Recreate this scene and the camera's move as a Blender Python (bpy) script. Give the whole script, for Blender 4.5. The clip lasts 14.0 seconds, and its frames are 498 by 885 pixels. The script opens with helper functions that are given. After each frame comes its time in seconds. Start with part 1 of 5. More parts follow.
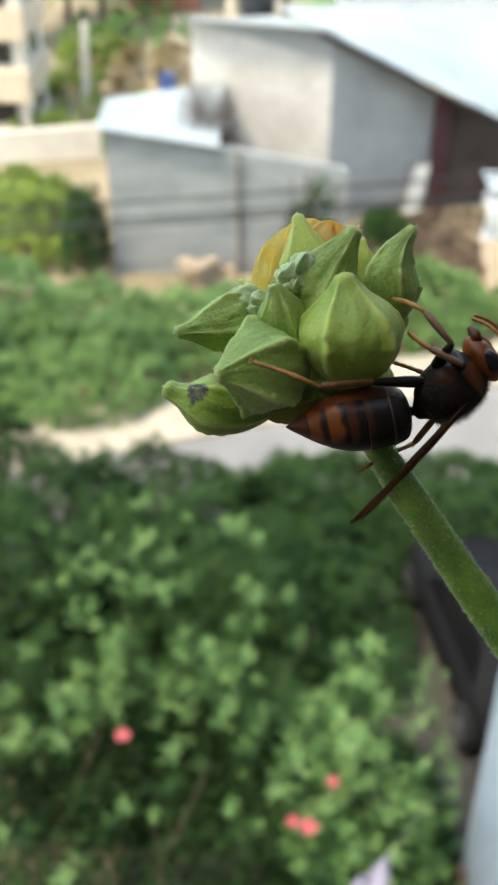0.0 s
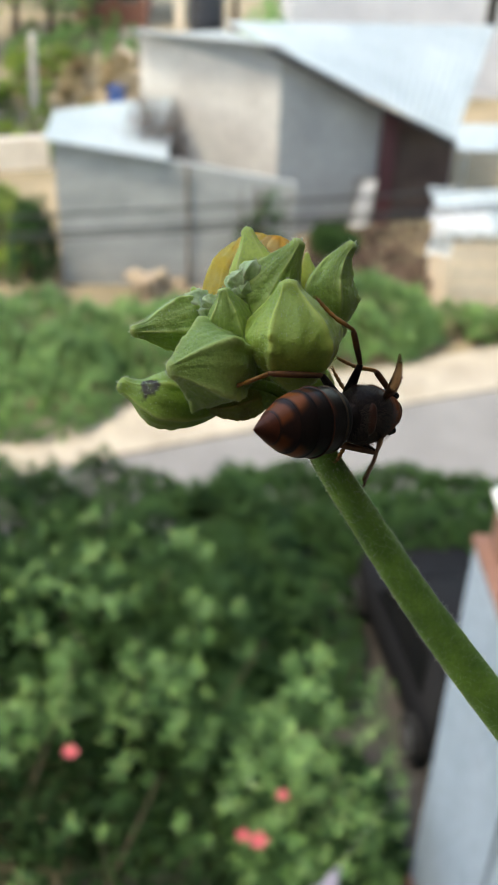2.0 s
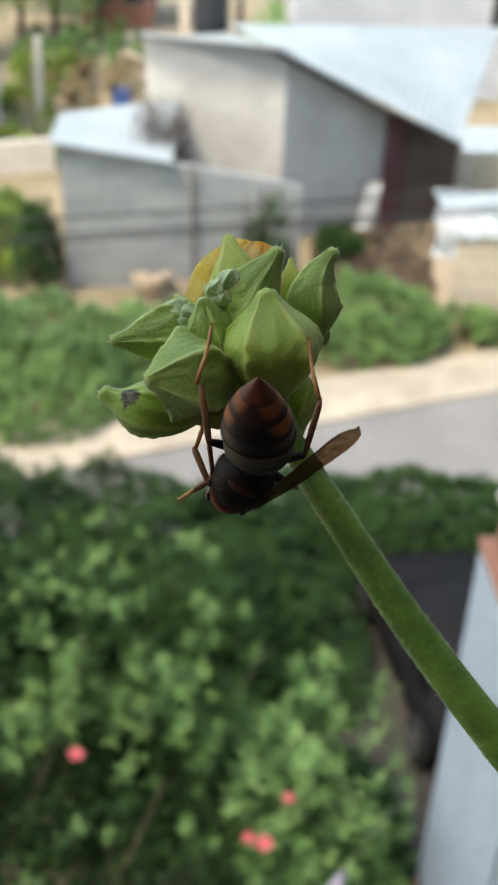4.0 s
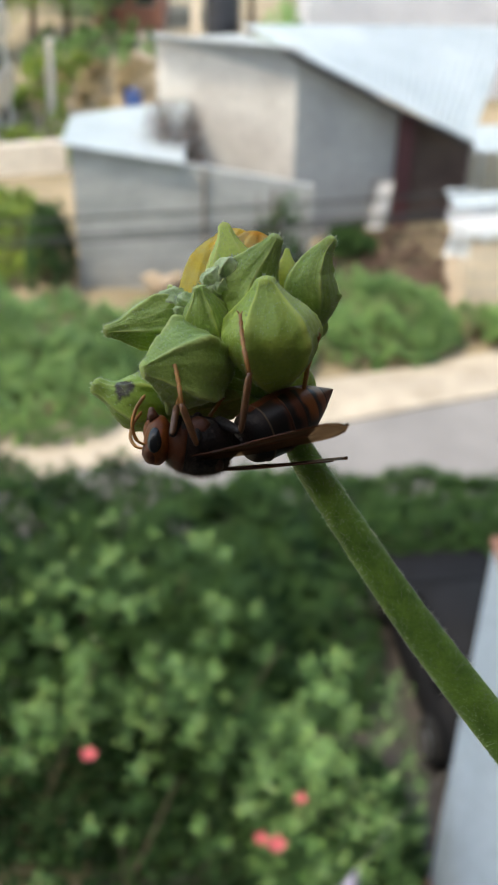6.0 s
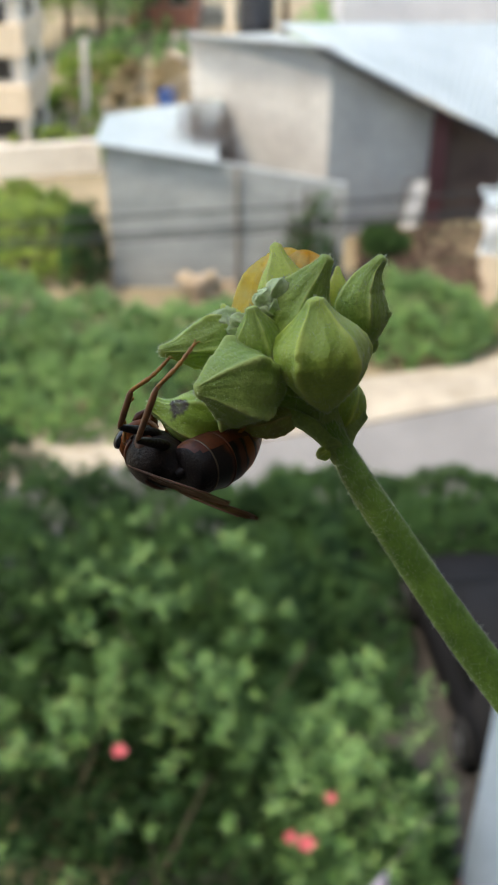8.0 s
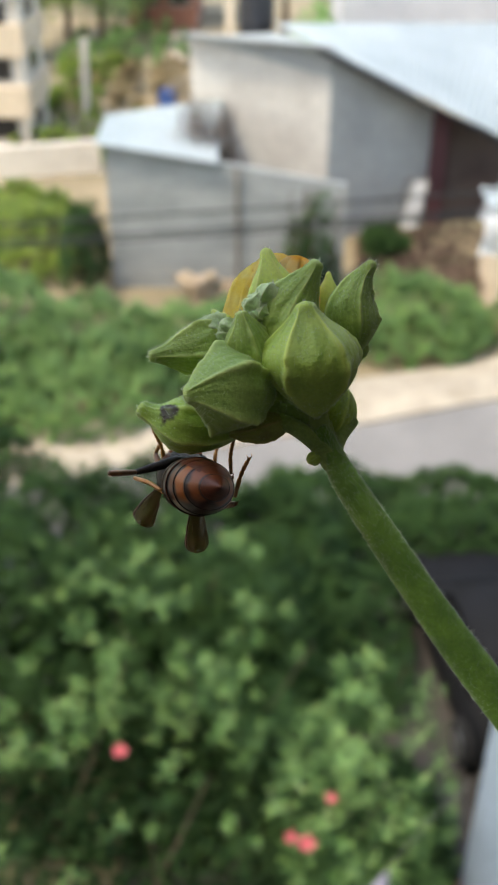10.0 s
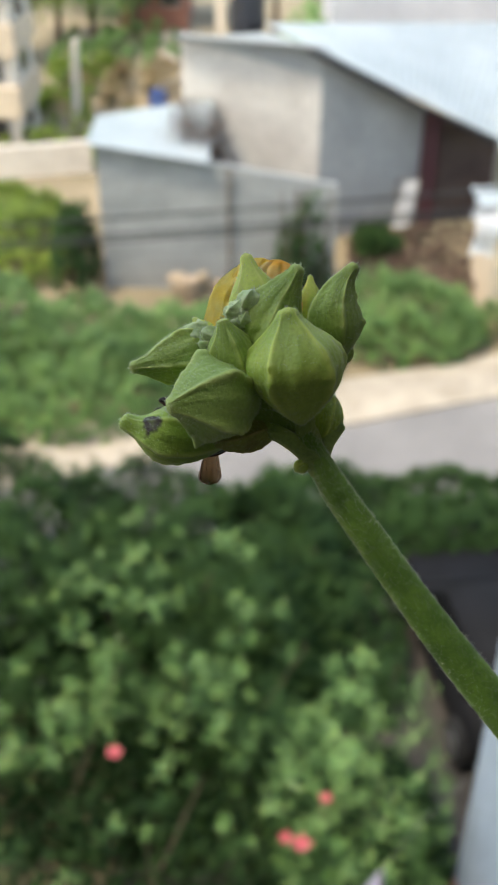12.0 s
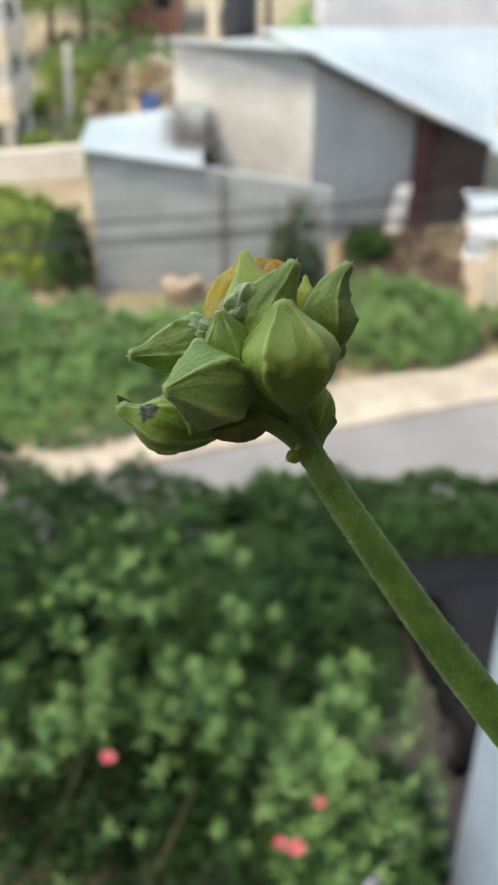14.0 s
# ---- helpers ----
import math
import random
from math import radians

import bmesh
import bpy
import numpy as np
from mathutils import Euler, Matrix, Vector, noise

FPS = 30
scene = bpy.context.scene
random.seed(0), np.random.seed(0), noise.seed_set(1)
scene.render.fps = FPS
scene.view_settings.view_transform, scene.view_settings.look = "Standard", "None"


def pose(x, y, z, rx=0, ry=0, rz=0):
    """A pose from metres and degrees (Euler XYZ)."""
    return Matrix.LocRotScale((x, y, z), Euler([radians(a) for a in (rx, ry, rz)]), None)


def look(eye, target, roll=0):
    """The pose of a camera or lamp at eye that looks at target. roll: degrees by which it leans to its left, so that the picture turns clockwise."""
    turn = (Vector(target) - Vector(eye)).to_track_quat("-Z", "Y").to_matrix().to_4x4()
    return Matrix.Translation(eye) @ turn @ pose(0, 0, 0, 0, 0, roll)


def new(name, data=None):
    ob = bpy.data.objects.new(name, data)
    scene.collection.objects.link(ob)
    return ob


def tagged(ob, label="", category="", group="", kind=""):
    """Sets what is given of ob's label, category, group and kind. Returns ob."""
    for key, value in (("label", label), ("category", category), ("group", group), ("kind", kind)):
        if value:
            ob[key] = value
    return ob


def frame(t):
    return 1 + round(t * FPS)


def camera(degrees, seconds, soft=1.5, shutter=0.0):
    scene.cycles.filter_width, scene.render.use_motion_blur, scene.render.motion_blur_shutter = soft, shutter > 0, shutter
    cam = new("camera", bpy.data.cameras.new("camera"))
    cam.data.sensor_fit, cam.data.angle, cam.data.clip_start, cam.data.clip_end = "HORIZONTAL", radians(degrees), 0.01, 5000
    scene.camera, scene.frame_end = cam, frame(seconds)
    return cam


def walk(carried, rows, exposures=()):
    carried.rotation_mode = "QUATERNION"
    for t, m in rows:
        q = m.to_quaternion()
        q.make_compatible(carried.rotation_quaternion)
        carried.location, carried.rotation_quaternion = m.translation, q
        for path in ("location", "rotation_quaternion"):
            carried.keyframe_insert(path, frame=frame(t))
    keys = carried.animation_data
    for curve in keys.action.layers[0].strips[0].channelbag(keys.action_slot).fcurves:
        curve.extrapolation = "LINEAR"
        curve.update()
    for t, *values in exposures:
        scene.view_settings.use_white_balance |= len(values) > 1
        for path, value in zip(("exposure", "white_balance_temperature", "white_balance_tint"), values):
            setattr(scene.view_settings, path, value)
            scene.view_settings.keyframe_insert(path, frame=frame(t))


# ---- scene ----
# ---------------------------------------------------------------- camera
cam = camera(28.0, 14.0, soft=1.7)
cam.data.dof.use_dof = True
cam.data.dof.focus_distance = 0.118
cam.data.dof.aperture_fstop = 50.0

EYE = (0.0, 0.0, 10.0)
CAMERA_TURNS = [
    (0.0, 55.89, -0.01, 0.87),
    (0.5, 56.31, -0.53, -0.23),
    (1.0, 56.62, -0.93, -1.07),
    (1.5, 56.64, -1.24, -1.43),
    (2.0, 56.65, -1.57, -1.59),
    (2.5, 56.70, -1.72, -1.71),
    (3.0, 56.74, -1.61, -1.61),
    (5.5, 56.79, -1.02, -1.06),
    (6.0, 56.79, -0.90, -0.84),
    (6.5, 56.75, -0.76, -0.27),
    (7.0, 56.77, -0.49, 0.17),
    (7.5, 56.72, -0.26, 0.57),
    (8.0, 56.71, -0.16, 0.85),
    (10.5, 56.73, -0.10, 0.83),
    (11.0, 56.76, 0.02, 0.68),
    (11.5, 56.74, -0.06, 0.41),
    (12.0, 56.73, -0.12, 0.34),
    (12.5, 56.90, -0.04, 0.16),
    (13.0, 56.99, -0.01, 0.00),
    (13.5, 56.99, -0.10, -0.05),
    (14.0, 56.97, -0.19, -0.06),
]
walk(cam, [(t, pose(*EYE, rx, ry, rz)) for t, rx, ry, rz in CAMERA_TURNS], exposures=[(0.0, 2.16, 7800, 1), (0.7, 1.95, 7800, 2), (3.0, 1.87, 7800, 3), (7.0, 1.83, 7800, 5), (14.0, 1.83, 7800, 4)])

# ---------------------------------------------------------------- light
SUN_EL, SUN_AZ = 59.0, 236.0
world = bpy.data.worlds.new("sky")
scene.world = world
world.use_nodes = True
wn = world.node_tree
sky = wn.nodes.new("ShaderNodeTexSky")
sky.sky_type = "NISHITA"
sky.sun_disc = False
sky.sun_elevation = radians(SUN_EL)
sky.sun_rotation = radians(SUN_AZ)
sky.dust_density = 1.6
wn.links.new(sky.outputs[0], wn.nodes["Background"].inputs[0])
wn.nodes["Background"].inputs[1].default_value = 0.15

sun = new("sun", bpy.data.lights.new("sun", "SUN"))
sun.data.energy = 0.85
sun.data.angle = radians(8.0)
sun.data.color = (1.0, 0.97, 0.92)
sx, sy = math.sin(radians(SUN_AZ)), math.cos(radians(SUN_AZ))
sun.matrix_world = look((sx * 60, sy * 60, 60 * math.tan(radians(SUN_EL))), (0, 0, 0))


# ---------------------------------------------------------------- materials
def material(name, base, dark=None, scale=6.0, rough=0.7, metal=0.0, bump=0.3, fine=60.0, spread=0.35, coords="Object", sheen=0.0,
             subsurface=0.0, through_light=0.0, per_object=0.0, per_island=0.0, stretch=(1, 1, 1), depth=0.02, coat=0.0, seam=None, gloss=0.5, grain_mix=0.5, scar=None):
    """Two scales of variation, bump, and optional soft light through the surface."""
    m = bpy.data.materials.new(name)
    m.use_nodes = True
    n, l = m.node_tree.nodes, m.node_tree.links
    b = n["Principled BSDF"]
    tc = n.new("ShaderNodeTexCoord")
    mp = n.new("ShaderNodeMapping")
    mp.inputs["Scale"].default_value = stretch
    l.new(tc.outputs[coords], mp.inputs["Vector"])
    big, small = n.new("ShaderNodeTexNoise"), n.new("ShaderNodeTexNoise")
    for tex, s in ((big, scale), (small, fine)):
        l.new(mp.outputs[0], tex.inputs["Vector"])
        tex.inputs["Scale"].default_value = s
        tex.inputs["Detail"].default_value = 5
    mix = n.new("ShaderNodeMixRGB")
    dark = dark or tuple(c * (1 - spread) for c in base)
    mix.inputs[1].default_value = (*dark, 1)
    mix.inputs[2].default_value = (*base, 1)
    ramp = n.new("ShaderNodeMapRange")
    ramp.inputs["From Min"].default_value, ramp.inputs["From Max"].default_value = 0.32, 0.66
    l.new(big.outputs["Fac"], ramp.inputs["Value"])
    l.new(ramp.outputs[0], mix.inputs[0])
    grain = n.new("ShaderNodeMixRGB")
    grain.blend_type = "MULTIPLY"
    grain.inputs[0].default_value = grain_mix
    g2 = n.new("ShaderNodeMapRange")
    g2.inputs["From Min"].default_value, g2.inputs["From Max"].default_value = 0.25, 0.7
    g2.inputs["To Min"].default_value = 0.5
    g2.inputs["To Max"].default_value = 1.12
    l.new(small.outputs["Fac"], g2.inputs["Value"])
    l.new(mix.outputs[0], grain.inputs[1])
    l.new(g2.outputs[0], grain.inputs[2])
    colour = grain.outputs[0]
    if seam:
        at = n.new("ShaderNodeAttribute")
        at.attribute_name = "seam"
        sm = n.new("ShaderNodeMixRGB")
        sm.inputs[2].default_value = (*seam, 1)
        l.new(at.outputs["Fac"], sm.inputs[0])
        l.new(colour, sm.inputs[1])
        colour = sm.outputs[0]
    if scar:
        at = n.new("ShaderNodeAttribute")
        at.attribute_name = "scar"
        sm = n.new("ShaderNodeMixRGB")
        sm.inputs[2].default_value = (*scar, 1)
        l.new(at.outputs["Fac"], sm.inputs[0])
        l.new(colour, sm.inputs[1])
        colour = sm.outputs[0]
    for amount, node, socket in ((per_object, "ShaderNodeObjectInfo", "Random"), (per_island, "ShaderNodeNewGeometry", "Random Per Island")):
        if amount:
            src = n.new(node)
            hsv = n.new("ShaderNodeHueSaturation")
            r = n.new("ShaderNodeMapRange")
            r.inputs["To Min"].default_value, r.inputs["To Max"].default_value = 1 - amount, 1 + amount
            l.new(src.outputs[socket], r.inputs["Value"])
            l.new(r.outputs[0], hsv.inputs["Value"])
            r2 = n.new("ShaderNodeMapRange")
            r2.inputs["To Min"].default_value, r2.inputs["To Max"].default_value = 0.5 + amount * 0.04, 0.5 - amount * 0.05
            l.new(src.outputs[socket], r2.inputs["Value"])
            l.new(r2.outputs[0], hsv.inputs["Hue"])
            l.new(colour, hsv.inputs["Color"])
            colour = hsv.outputs[0]
    l.new(colour, b.inputs["Base Color"])
    b.inputs["Roughness"].default_value = rough
    b.inputs["Metallic"].default_value = metal
    b.inputs["Sheen Weight"].default_value = sheen
    b.inputs["Coat Weight"].default_value = coat
    b.inputs["Specular IOR Level"].default_value = gloss
    if subsurface:
        b.inputs["Subsurface Weight"].default_value = subsurface
        b.inputs["Subsurface Scale"].default_value = 0.0015
        b.inputs["Subsurface Radius"].default_value = (0.6, 1.0, 0.3)
    if bump:
        bp = n.new("ShaderNodeBump")
        bp.inputs["Strength"].default_value = bump
        bp.inputs["Distance"].default_value = depth
        l.new(small.outputs["Fac"], bp.inputs["Height"])
        l.new(bp.outputs[0], b.inputs["Normal"])
    if through_light:
        tr = n.new("ShaderNodeBsdfTranslucent")
        l.new(colour, tr.inputs["Color"])
        ms = n.new("ShaderNodeMixShader")
        ms.inputs[0].default_value = through_light
        l.new(b.outputs[0], ms.inputs[1])
        l.new(tr.outputs[0], ms.inputs[2])
        l.new(ms.outputs[0], n["Material Output"].inputs["Surface"])
    return m


# ---------------------------------------------------------------- mesh helpers
def part(name, bm, mat, parent=None, label="", smooth=False, kind=""):
    me = bpy.data.meshes.new(name)
    bm.normal_update()
    bm.to_mesh(me)
    bm.free()
    for mm in (mat if isinstance(mat, (list, tuple)) else [mat]):
        me.materials.append(mm)
    if smooth:
        for p in me.polygons:
            p.use_smooth = True
    ob = new(name, me)
    ob.parent = parent
    return tagged(ob, label=label, kind=kind)


def empty(name, m=None):
    ob = new(name)
    ob.empty_display_size = 0.05
    if m is not None:
        ob.matrix_world = m
    return ob


def box(bm, x0, x1, y0, y1, z0, z1, bevel=0.0):
    vs = [bm.verts.new((x, y, z)) for z in (z0, z1) for x, y in ((x0, y0), (x1, y0), (x1, y1), (x0, y1))]
    fs = [bm.faces.new([vs[i] for i in q]) for q in ((3, 2, 1, 0), (4, 5, 6, 7), (0, 1, 5, 4), (1, 2, 6, 5), (2, 3, 7, 6), (3, 0, 4, 7))]
    if bevel:
        bmesh.ops.bevel(bm, geom=list({e for f in fs for e in f.edges}), offset=bevel, segments=2, affect="EDGES")
    return bm


def wall_between(bm, a, b, z0, za, zb, thick):
    """An upright wall from a to b (plan), its top running from za to zb."""
    d = Vector((b[0] - a[0], b[1] - a[1])).normalized()
    n = Vector((-d.y, d.x)) * thick
    ring = [(a[0], a[1]), (b[0], b[1]), (b[0] + n.x, b[1] + n.y), (a[0] + n.x, a[1] + n.y)]
    lo = [bm.verts.new((x, y, z0)) for x, y in ring]
    hi = [bm.verts.new((x, y, z)) for (x, y), z in zip(ring, (za, zb, zb, za))]
    bm.faces.new(lo[::-1])
    bm.faces.new(hi)
    for i in range(4):
        j = (i + 1) % 4
        bm.faces.new((lo[i], lo[j], hi[j], hi[i]))
    return bm


def tube(bm, pts, radii, sides=12, cap=True):
    """A round tube along a smooth line of points."""
    pts = [Vector(p) for p in pts]
    rings, up = [], Vector((0.3, 0.5, 0.81))
    for i, p in enumerate(pts):
        t = (pts[min(i + 1, len(pts) - 1)] - pts[max(i - 1, 0)]).normalized()
        x = t.cross(up)
        x = x.normalized() if x.length > 1e-6 else t.orthogonal().normalized()
        y = t.cross(x)
        up = x.cross(t)
        r = radii[i] if isinstance(radii, (list, tuple)) else radii
        rings.append([bm.verts.new(p + (x * math.cos(a) + y * math.sin(a)) * r) for a in (2 * math.pi * k / sides for k in range(sides))])
    for a, b in zip(rings, rings[1:]):
        for k in range(sides):
            bm.faces.new((a[k], a[(k + 1) % sides], b[(k + 1) % sides], b[k]))
    if cap:
        bm.faces.new(rings[0][::-1])
        bm.faces.new(rings[-1])
    return rings


def smooth_line(pts, n):
    """Catmull-Rom through the points."""
    pts = [Vector(p) for p in pts]
    ext = [2 * pts[0] - pts[1], *pts, 2 * pts[-1] - pts[-2]]
    out = []
    for i in range(len(pts) - 1):
        a, b, c, d = ext[i:i + 4]
        for k in range(n):
            t = k / n
            out.append(0.5 * ((2 * b) + (c - a) * t + (2 * a - 5 * b + 4 * c - d) * t * t + (3 * b - a - 3 * c + d) * t ** 3))
    return [*out, pts[-1]]


def smoothstep(a, b, x):
    t = min(1, max(0, (x - a) / (b - a)))
    return t * t * (3 - 2 * t)


# ---------------------------------------------------------------- flowering stem
MM = 0.001
bud_green = material("bud_green", (0.45, 0.57, 0.09), (0.30, 0.43, 0.055), scale=170, fine=2300, rough=0.5, bump=0.8, depth=0.00018, sheen=0.06, subsurface=0.12, seam=(0.68, 0.76, 0.16), grain_mix=0.35)
bud_deep = material("bud_deep_green", (0.39, 0.53, 0.11), (0.25, 0.38, 0.065), scale=190, fine=2300, rough=0.58, bump=0.8, depth=0.00018, sheen=0.12, subsurface=0.1, seam=(0.62, 0.71, 0.22), grain_mix=0.45)
bud_scarred = material("scarred_bud_green", (0.40, 0.55, 0.075), (0.26, 0.41, 0.05), scale=190, fine=2300, rough=0.55, bump=0.6, depth=0.00018, sheen=0.08, subsurface=0.1, seam=(0.58, 0.66, 0.18), grain_mix=0.4, scar=(0.034, 0.016, 0.006))
bud_brown = material("browned_bud", (0.38, 0.40, 0.08), (0.27, 0.25, 0.06), scale=420, fine=3400, rough=0.6, bump=0.6, depth=0.00016, sheen=0.08, subsurface=0.1, seam=(0.46, 0.32, 0.12), grain_mix=0.4)
bud_pale = material("bud_pale_green", (0.58, 0.70, 0.36), (0.40, 0.53, 0.24), scale=420, fine=2300, rough=0.75, bump=0.7, depth=0.0001, sheen=0.25, subsurface=0.1, seam=(0.60, 0.68, 0.38))
sepal_green = material("sepal_light_green", (0.74, 0.82, 0.22), (0.60, 0.72, 0.15), scale=200, fine=2600, rough=0.5, bump=0.3, depth=0.0002, subsurface=0.15, through_light=0.12, seam=(0.76, 0.80, 0.28), grain_mix=0.25)
petal_yellow = material("petal_yellow", (1.0, 0.82, 0.2), (1.0, 0.92, 0.5), scale=300, fine=1800, rough=0.6, bump=0.6, depth=0.0002, through_light=0.6, grain_mix=0.1)
petal_orange = material("petal_orange_yellow", (1.0, 0.86, 0.24), (1.0, 0.95, 0.55), scale=420, fine=1800, rough=0.6, bump=0.6, depth=0.0002, through_light=0.6, grain_mix=0.1)
petal_cream = material("petal_cream_yellow", (1.0, 0.88, 0.5), (1.0, 0.68, 0.12), scale=330, fine=1800, rough=0.6, bump=0.6, depth=0.0002, through_light=0.6, grain_mix=0.1)
stem_green = material("stem_green", (0.22, 0.38, 0.045), (0.11, 0.22, 0.022), scale=260, fine=2300, rough=0.6, bump=0.6, depth=0.00018, sheen=0.1, subsurface=0.08, grain_mix=0.5)
pedicel_green = material("pedicel_green", (0.36, 0.46, 0.11), (0.22, 0.32, 0.07), scale=260, fine=2300, rough=0.65, bump=0.6, depth=0.00018, sheen=0.15, subsurface=0.1, grain_mix=0.5)
hair_pale = material("plant_hair", (0.82, 0.87, 0.68), rough=0.6, bump=0, scale=50, through_light=0.4)

PROFILE = ((0, 0.26), (0.05, 0.56), (0.13, 0.84), (0.26, 1.0), (0.42, 0.96), (0.58, 0.76), (0.73, 0.5), (0.83, 0.33), (0.91, 0.245), (0.965, 0.21), (0.99, 0.13), (1.0, 0.02))
FULL = ((0, 0.1), (0.07, 0.28), (0.16, 0.5), (0.26, 0.71), (0.37, 0.89), (0.48, 0.99), (0.57, 0.98), (0.66, 0.85), (0.75, 0.64), (0.82, 0.46), (0.88, 0.33), (0.93, 0.25), (0.97, 0.2), (0.99, 0.13), (1.0, 0.03))
NECKED = ((0, 0.12), (0.07, 0.33), (0.16, 0.56), (0.27, 0.78), (0.4, 0.95), (0.52, 1.0), (0.62, 0.94), (0.7, 0.78), (0.77, 0.56), (0.83, 0.41), (0.89, 0.34), (0.94, 0.33), (0.975, 0.27), (0.993, 0.15), (1.0, 0.03))
ROUND = ((0, 0.4), (0.15, 0.75), (0.4, 1.0), (0.62, 0.97), (0.8, 0.72), (0.92, 0.42), (1.0, 0.06))
fuzz_bm = bmesh.new()
rng = random.Random(7)


def profile(s, table=PROFILE):
    """The outline's radius at s, gliding smoothly through the table."""
    for k in range(len(table) - 1):
        (a, ra), (b, rb) = table[k], table[k + 1]
        if s <= b:
            t = min(1.0, max(0.0, (s - a) / (b - a)))
            pa, pb = table[max(k - 1, 0)], table[min(k + 2, len(table) - 1)]
            ma = (rb - pa[1]) / (b - pa[0]) * (b - a)
            mb = (pb[1] - ra) / (pb[0] - a) * (b - a)
            return (2 * t ** 3 - 3 * t * t + 1) * ra + (t ** 3 - 2 * t * t + t) * ma + (3 * t * t - 2 * t ** 3) * rb + (t ** 3 - t * t) * mb
    return table[-1][1]


def hair(bm, p, n, length, width, lean):
    d = (n + lean).normalized()
    side = d.orthogonal().normalized()
    side = (Matrix.Rotation(rng.uniform(0, 6.28), 3, d) @ side) * width
    tip = p + d * length + Vector((rng.uniform(-1, 1), rng.uniform(-1, 1), rng.uniform(-1, 1))) * length * 0.25
    base = p - n * length * 0.1
    bm.faces.new((bm.verts.new(base - side), bm.verts.new(base + side), bm.verts.new(tip)))


def bud(name, base, bend, tip, radius, turn, mat, parent, label="", ridge=0.11, wart=0.035, rings=54, sides=110, seed=0, hairs=350, flat=1.0, table=PROFILE, veins=17, striped=1.0, scar=None, rib=0.12):
    """A five-ribbed calyx bud: an axis that bends from base to tip, a swelling outline, raised seams and a drawn-out point."""
    a, c, b = (Vector(v) * MM for v in (base, bend, tip))
    R = radius * MM
    bm = bmesh.new()
    mark = bm.verts.layers.float.new("seam")
    burn = bm.verts.layers.float.new("scar")
    loops = []
    for i in range(rings + 1):
        s = i / rings
        s = s ** 0.95
        p = a * (1 - s) ** 2 + c * 2 * s * (1 - s) + b * s * s
        t = ((c - a) * (1 - s) + (b - c) * s).normalized()
        e1 = (Vector((0, 0, 1)) - t * t.z)
        e1 = e1.normalized()
        e2 = t.cross(e1)
        r0 = profile(s, table) * R
        env = smoothstep(0.04, 0.36, s) * (1 - smoothstep(0.86, 1.0, s))
        loop = []
        for k in range(sides):
            th = 2 * math.pi * k / sides
            wob = 0.10 * noise.noise(Vector((s * 3.0, seed * 1.7, round((th - radians(turn)) / 1.2566))))
            x = (th - radians(turn) + wob) / (2 * math.pi / 5)
            d = abs(x - round(x)) * 2 * math.pi / 5
            near = math.exp(-(d / rib) ** 2)
            poly = math.cos(math.pi / 5) / math.cos(math.pi / 5 - d) - 0.9
            q = Vector((math.cos(th) * 1.7, math.sin(th) * 1.7, s * 3.2 + seed * 3.1))
            nz = noise.noise(q * 1.1) * 0.06 + noise.noise(q * 3.1) * 0.024 * env + noise.noise(q * 7.0) * 0.014 * env
            wr = (noise.noise(Vector((s * 8, round(x) * 5.0 + seed, 0))) + 0.5 * noise.noise(Vector((s * 17, round(x) * 5.0 + seed, 4)))) * wart * (near + 0.3 * math.exp(-(d / 0.25) ** 2)) * env
            ray = max(0.0, math.cos(th * veins + 2.2 * noise.noise(q * 0.8))) ** 5 * (0.4 + 0.6 * max(0, noise.noise(q * 1.6 + Vector((5, 0, 0))) + 0.4))
            rr = r0 * (1 + env * (ridge * (0.8 * near + 2.6 * poly) + wr + nz * 1.3 + 0.02 * ray * striped))
            v = bm.verts.new(p + e1 * rr * math.cos(th) * flat + e2 * rr * math.sin(th))
            v[mark] = min(1.0, env * (0.7 * near ** 2.5 + 0.3 * ray * striped) + 0.5 * smoothstep(0.9, 1.0, s))
            if scar:
                away = (v.co / MM - Vector(scar[0])).length / scar[1] + 0.55 * noise.noise(v.co * 900) + 0.25 * noise.noise(v.co * 2600)
                ring = smoothstep(1.1, 0.7, away) * (0.75 + 0.25 * smoothstep(0.05, 0.55, away))
                v[burn] = ring
                v.co -= e1 * 0.15 * MM * smoothstep(0.9, 0.2, away)
            loop.append(v)
        loops.append(loop)
    for la, lb in zip(loops, loops[1:]):
        for k in range(sides):
            bm.faces.new((la[k], la[(k + 1) % sides], lb[(k + 1) % sides], lb[k]))
    bm.faces.new(loops[0][::-1])
    bm.faces.new(loops[-1])
    bm.normal_update()
    vs = list(bm.verts)
    axis = (b - a).normalized()
    for _ in range(hairs * 4):
        v = rng.choice(vs)
        hair(fuzz_bm, v.co.copy(), v.normal.copy(), rng.uniform(0.12, 0.45) * MM, 0.022 * MM, axis * 0.5)
    return part(name, bm, mat, parent, label, smooth=True)


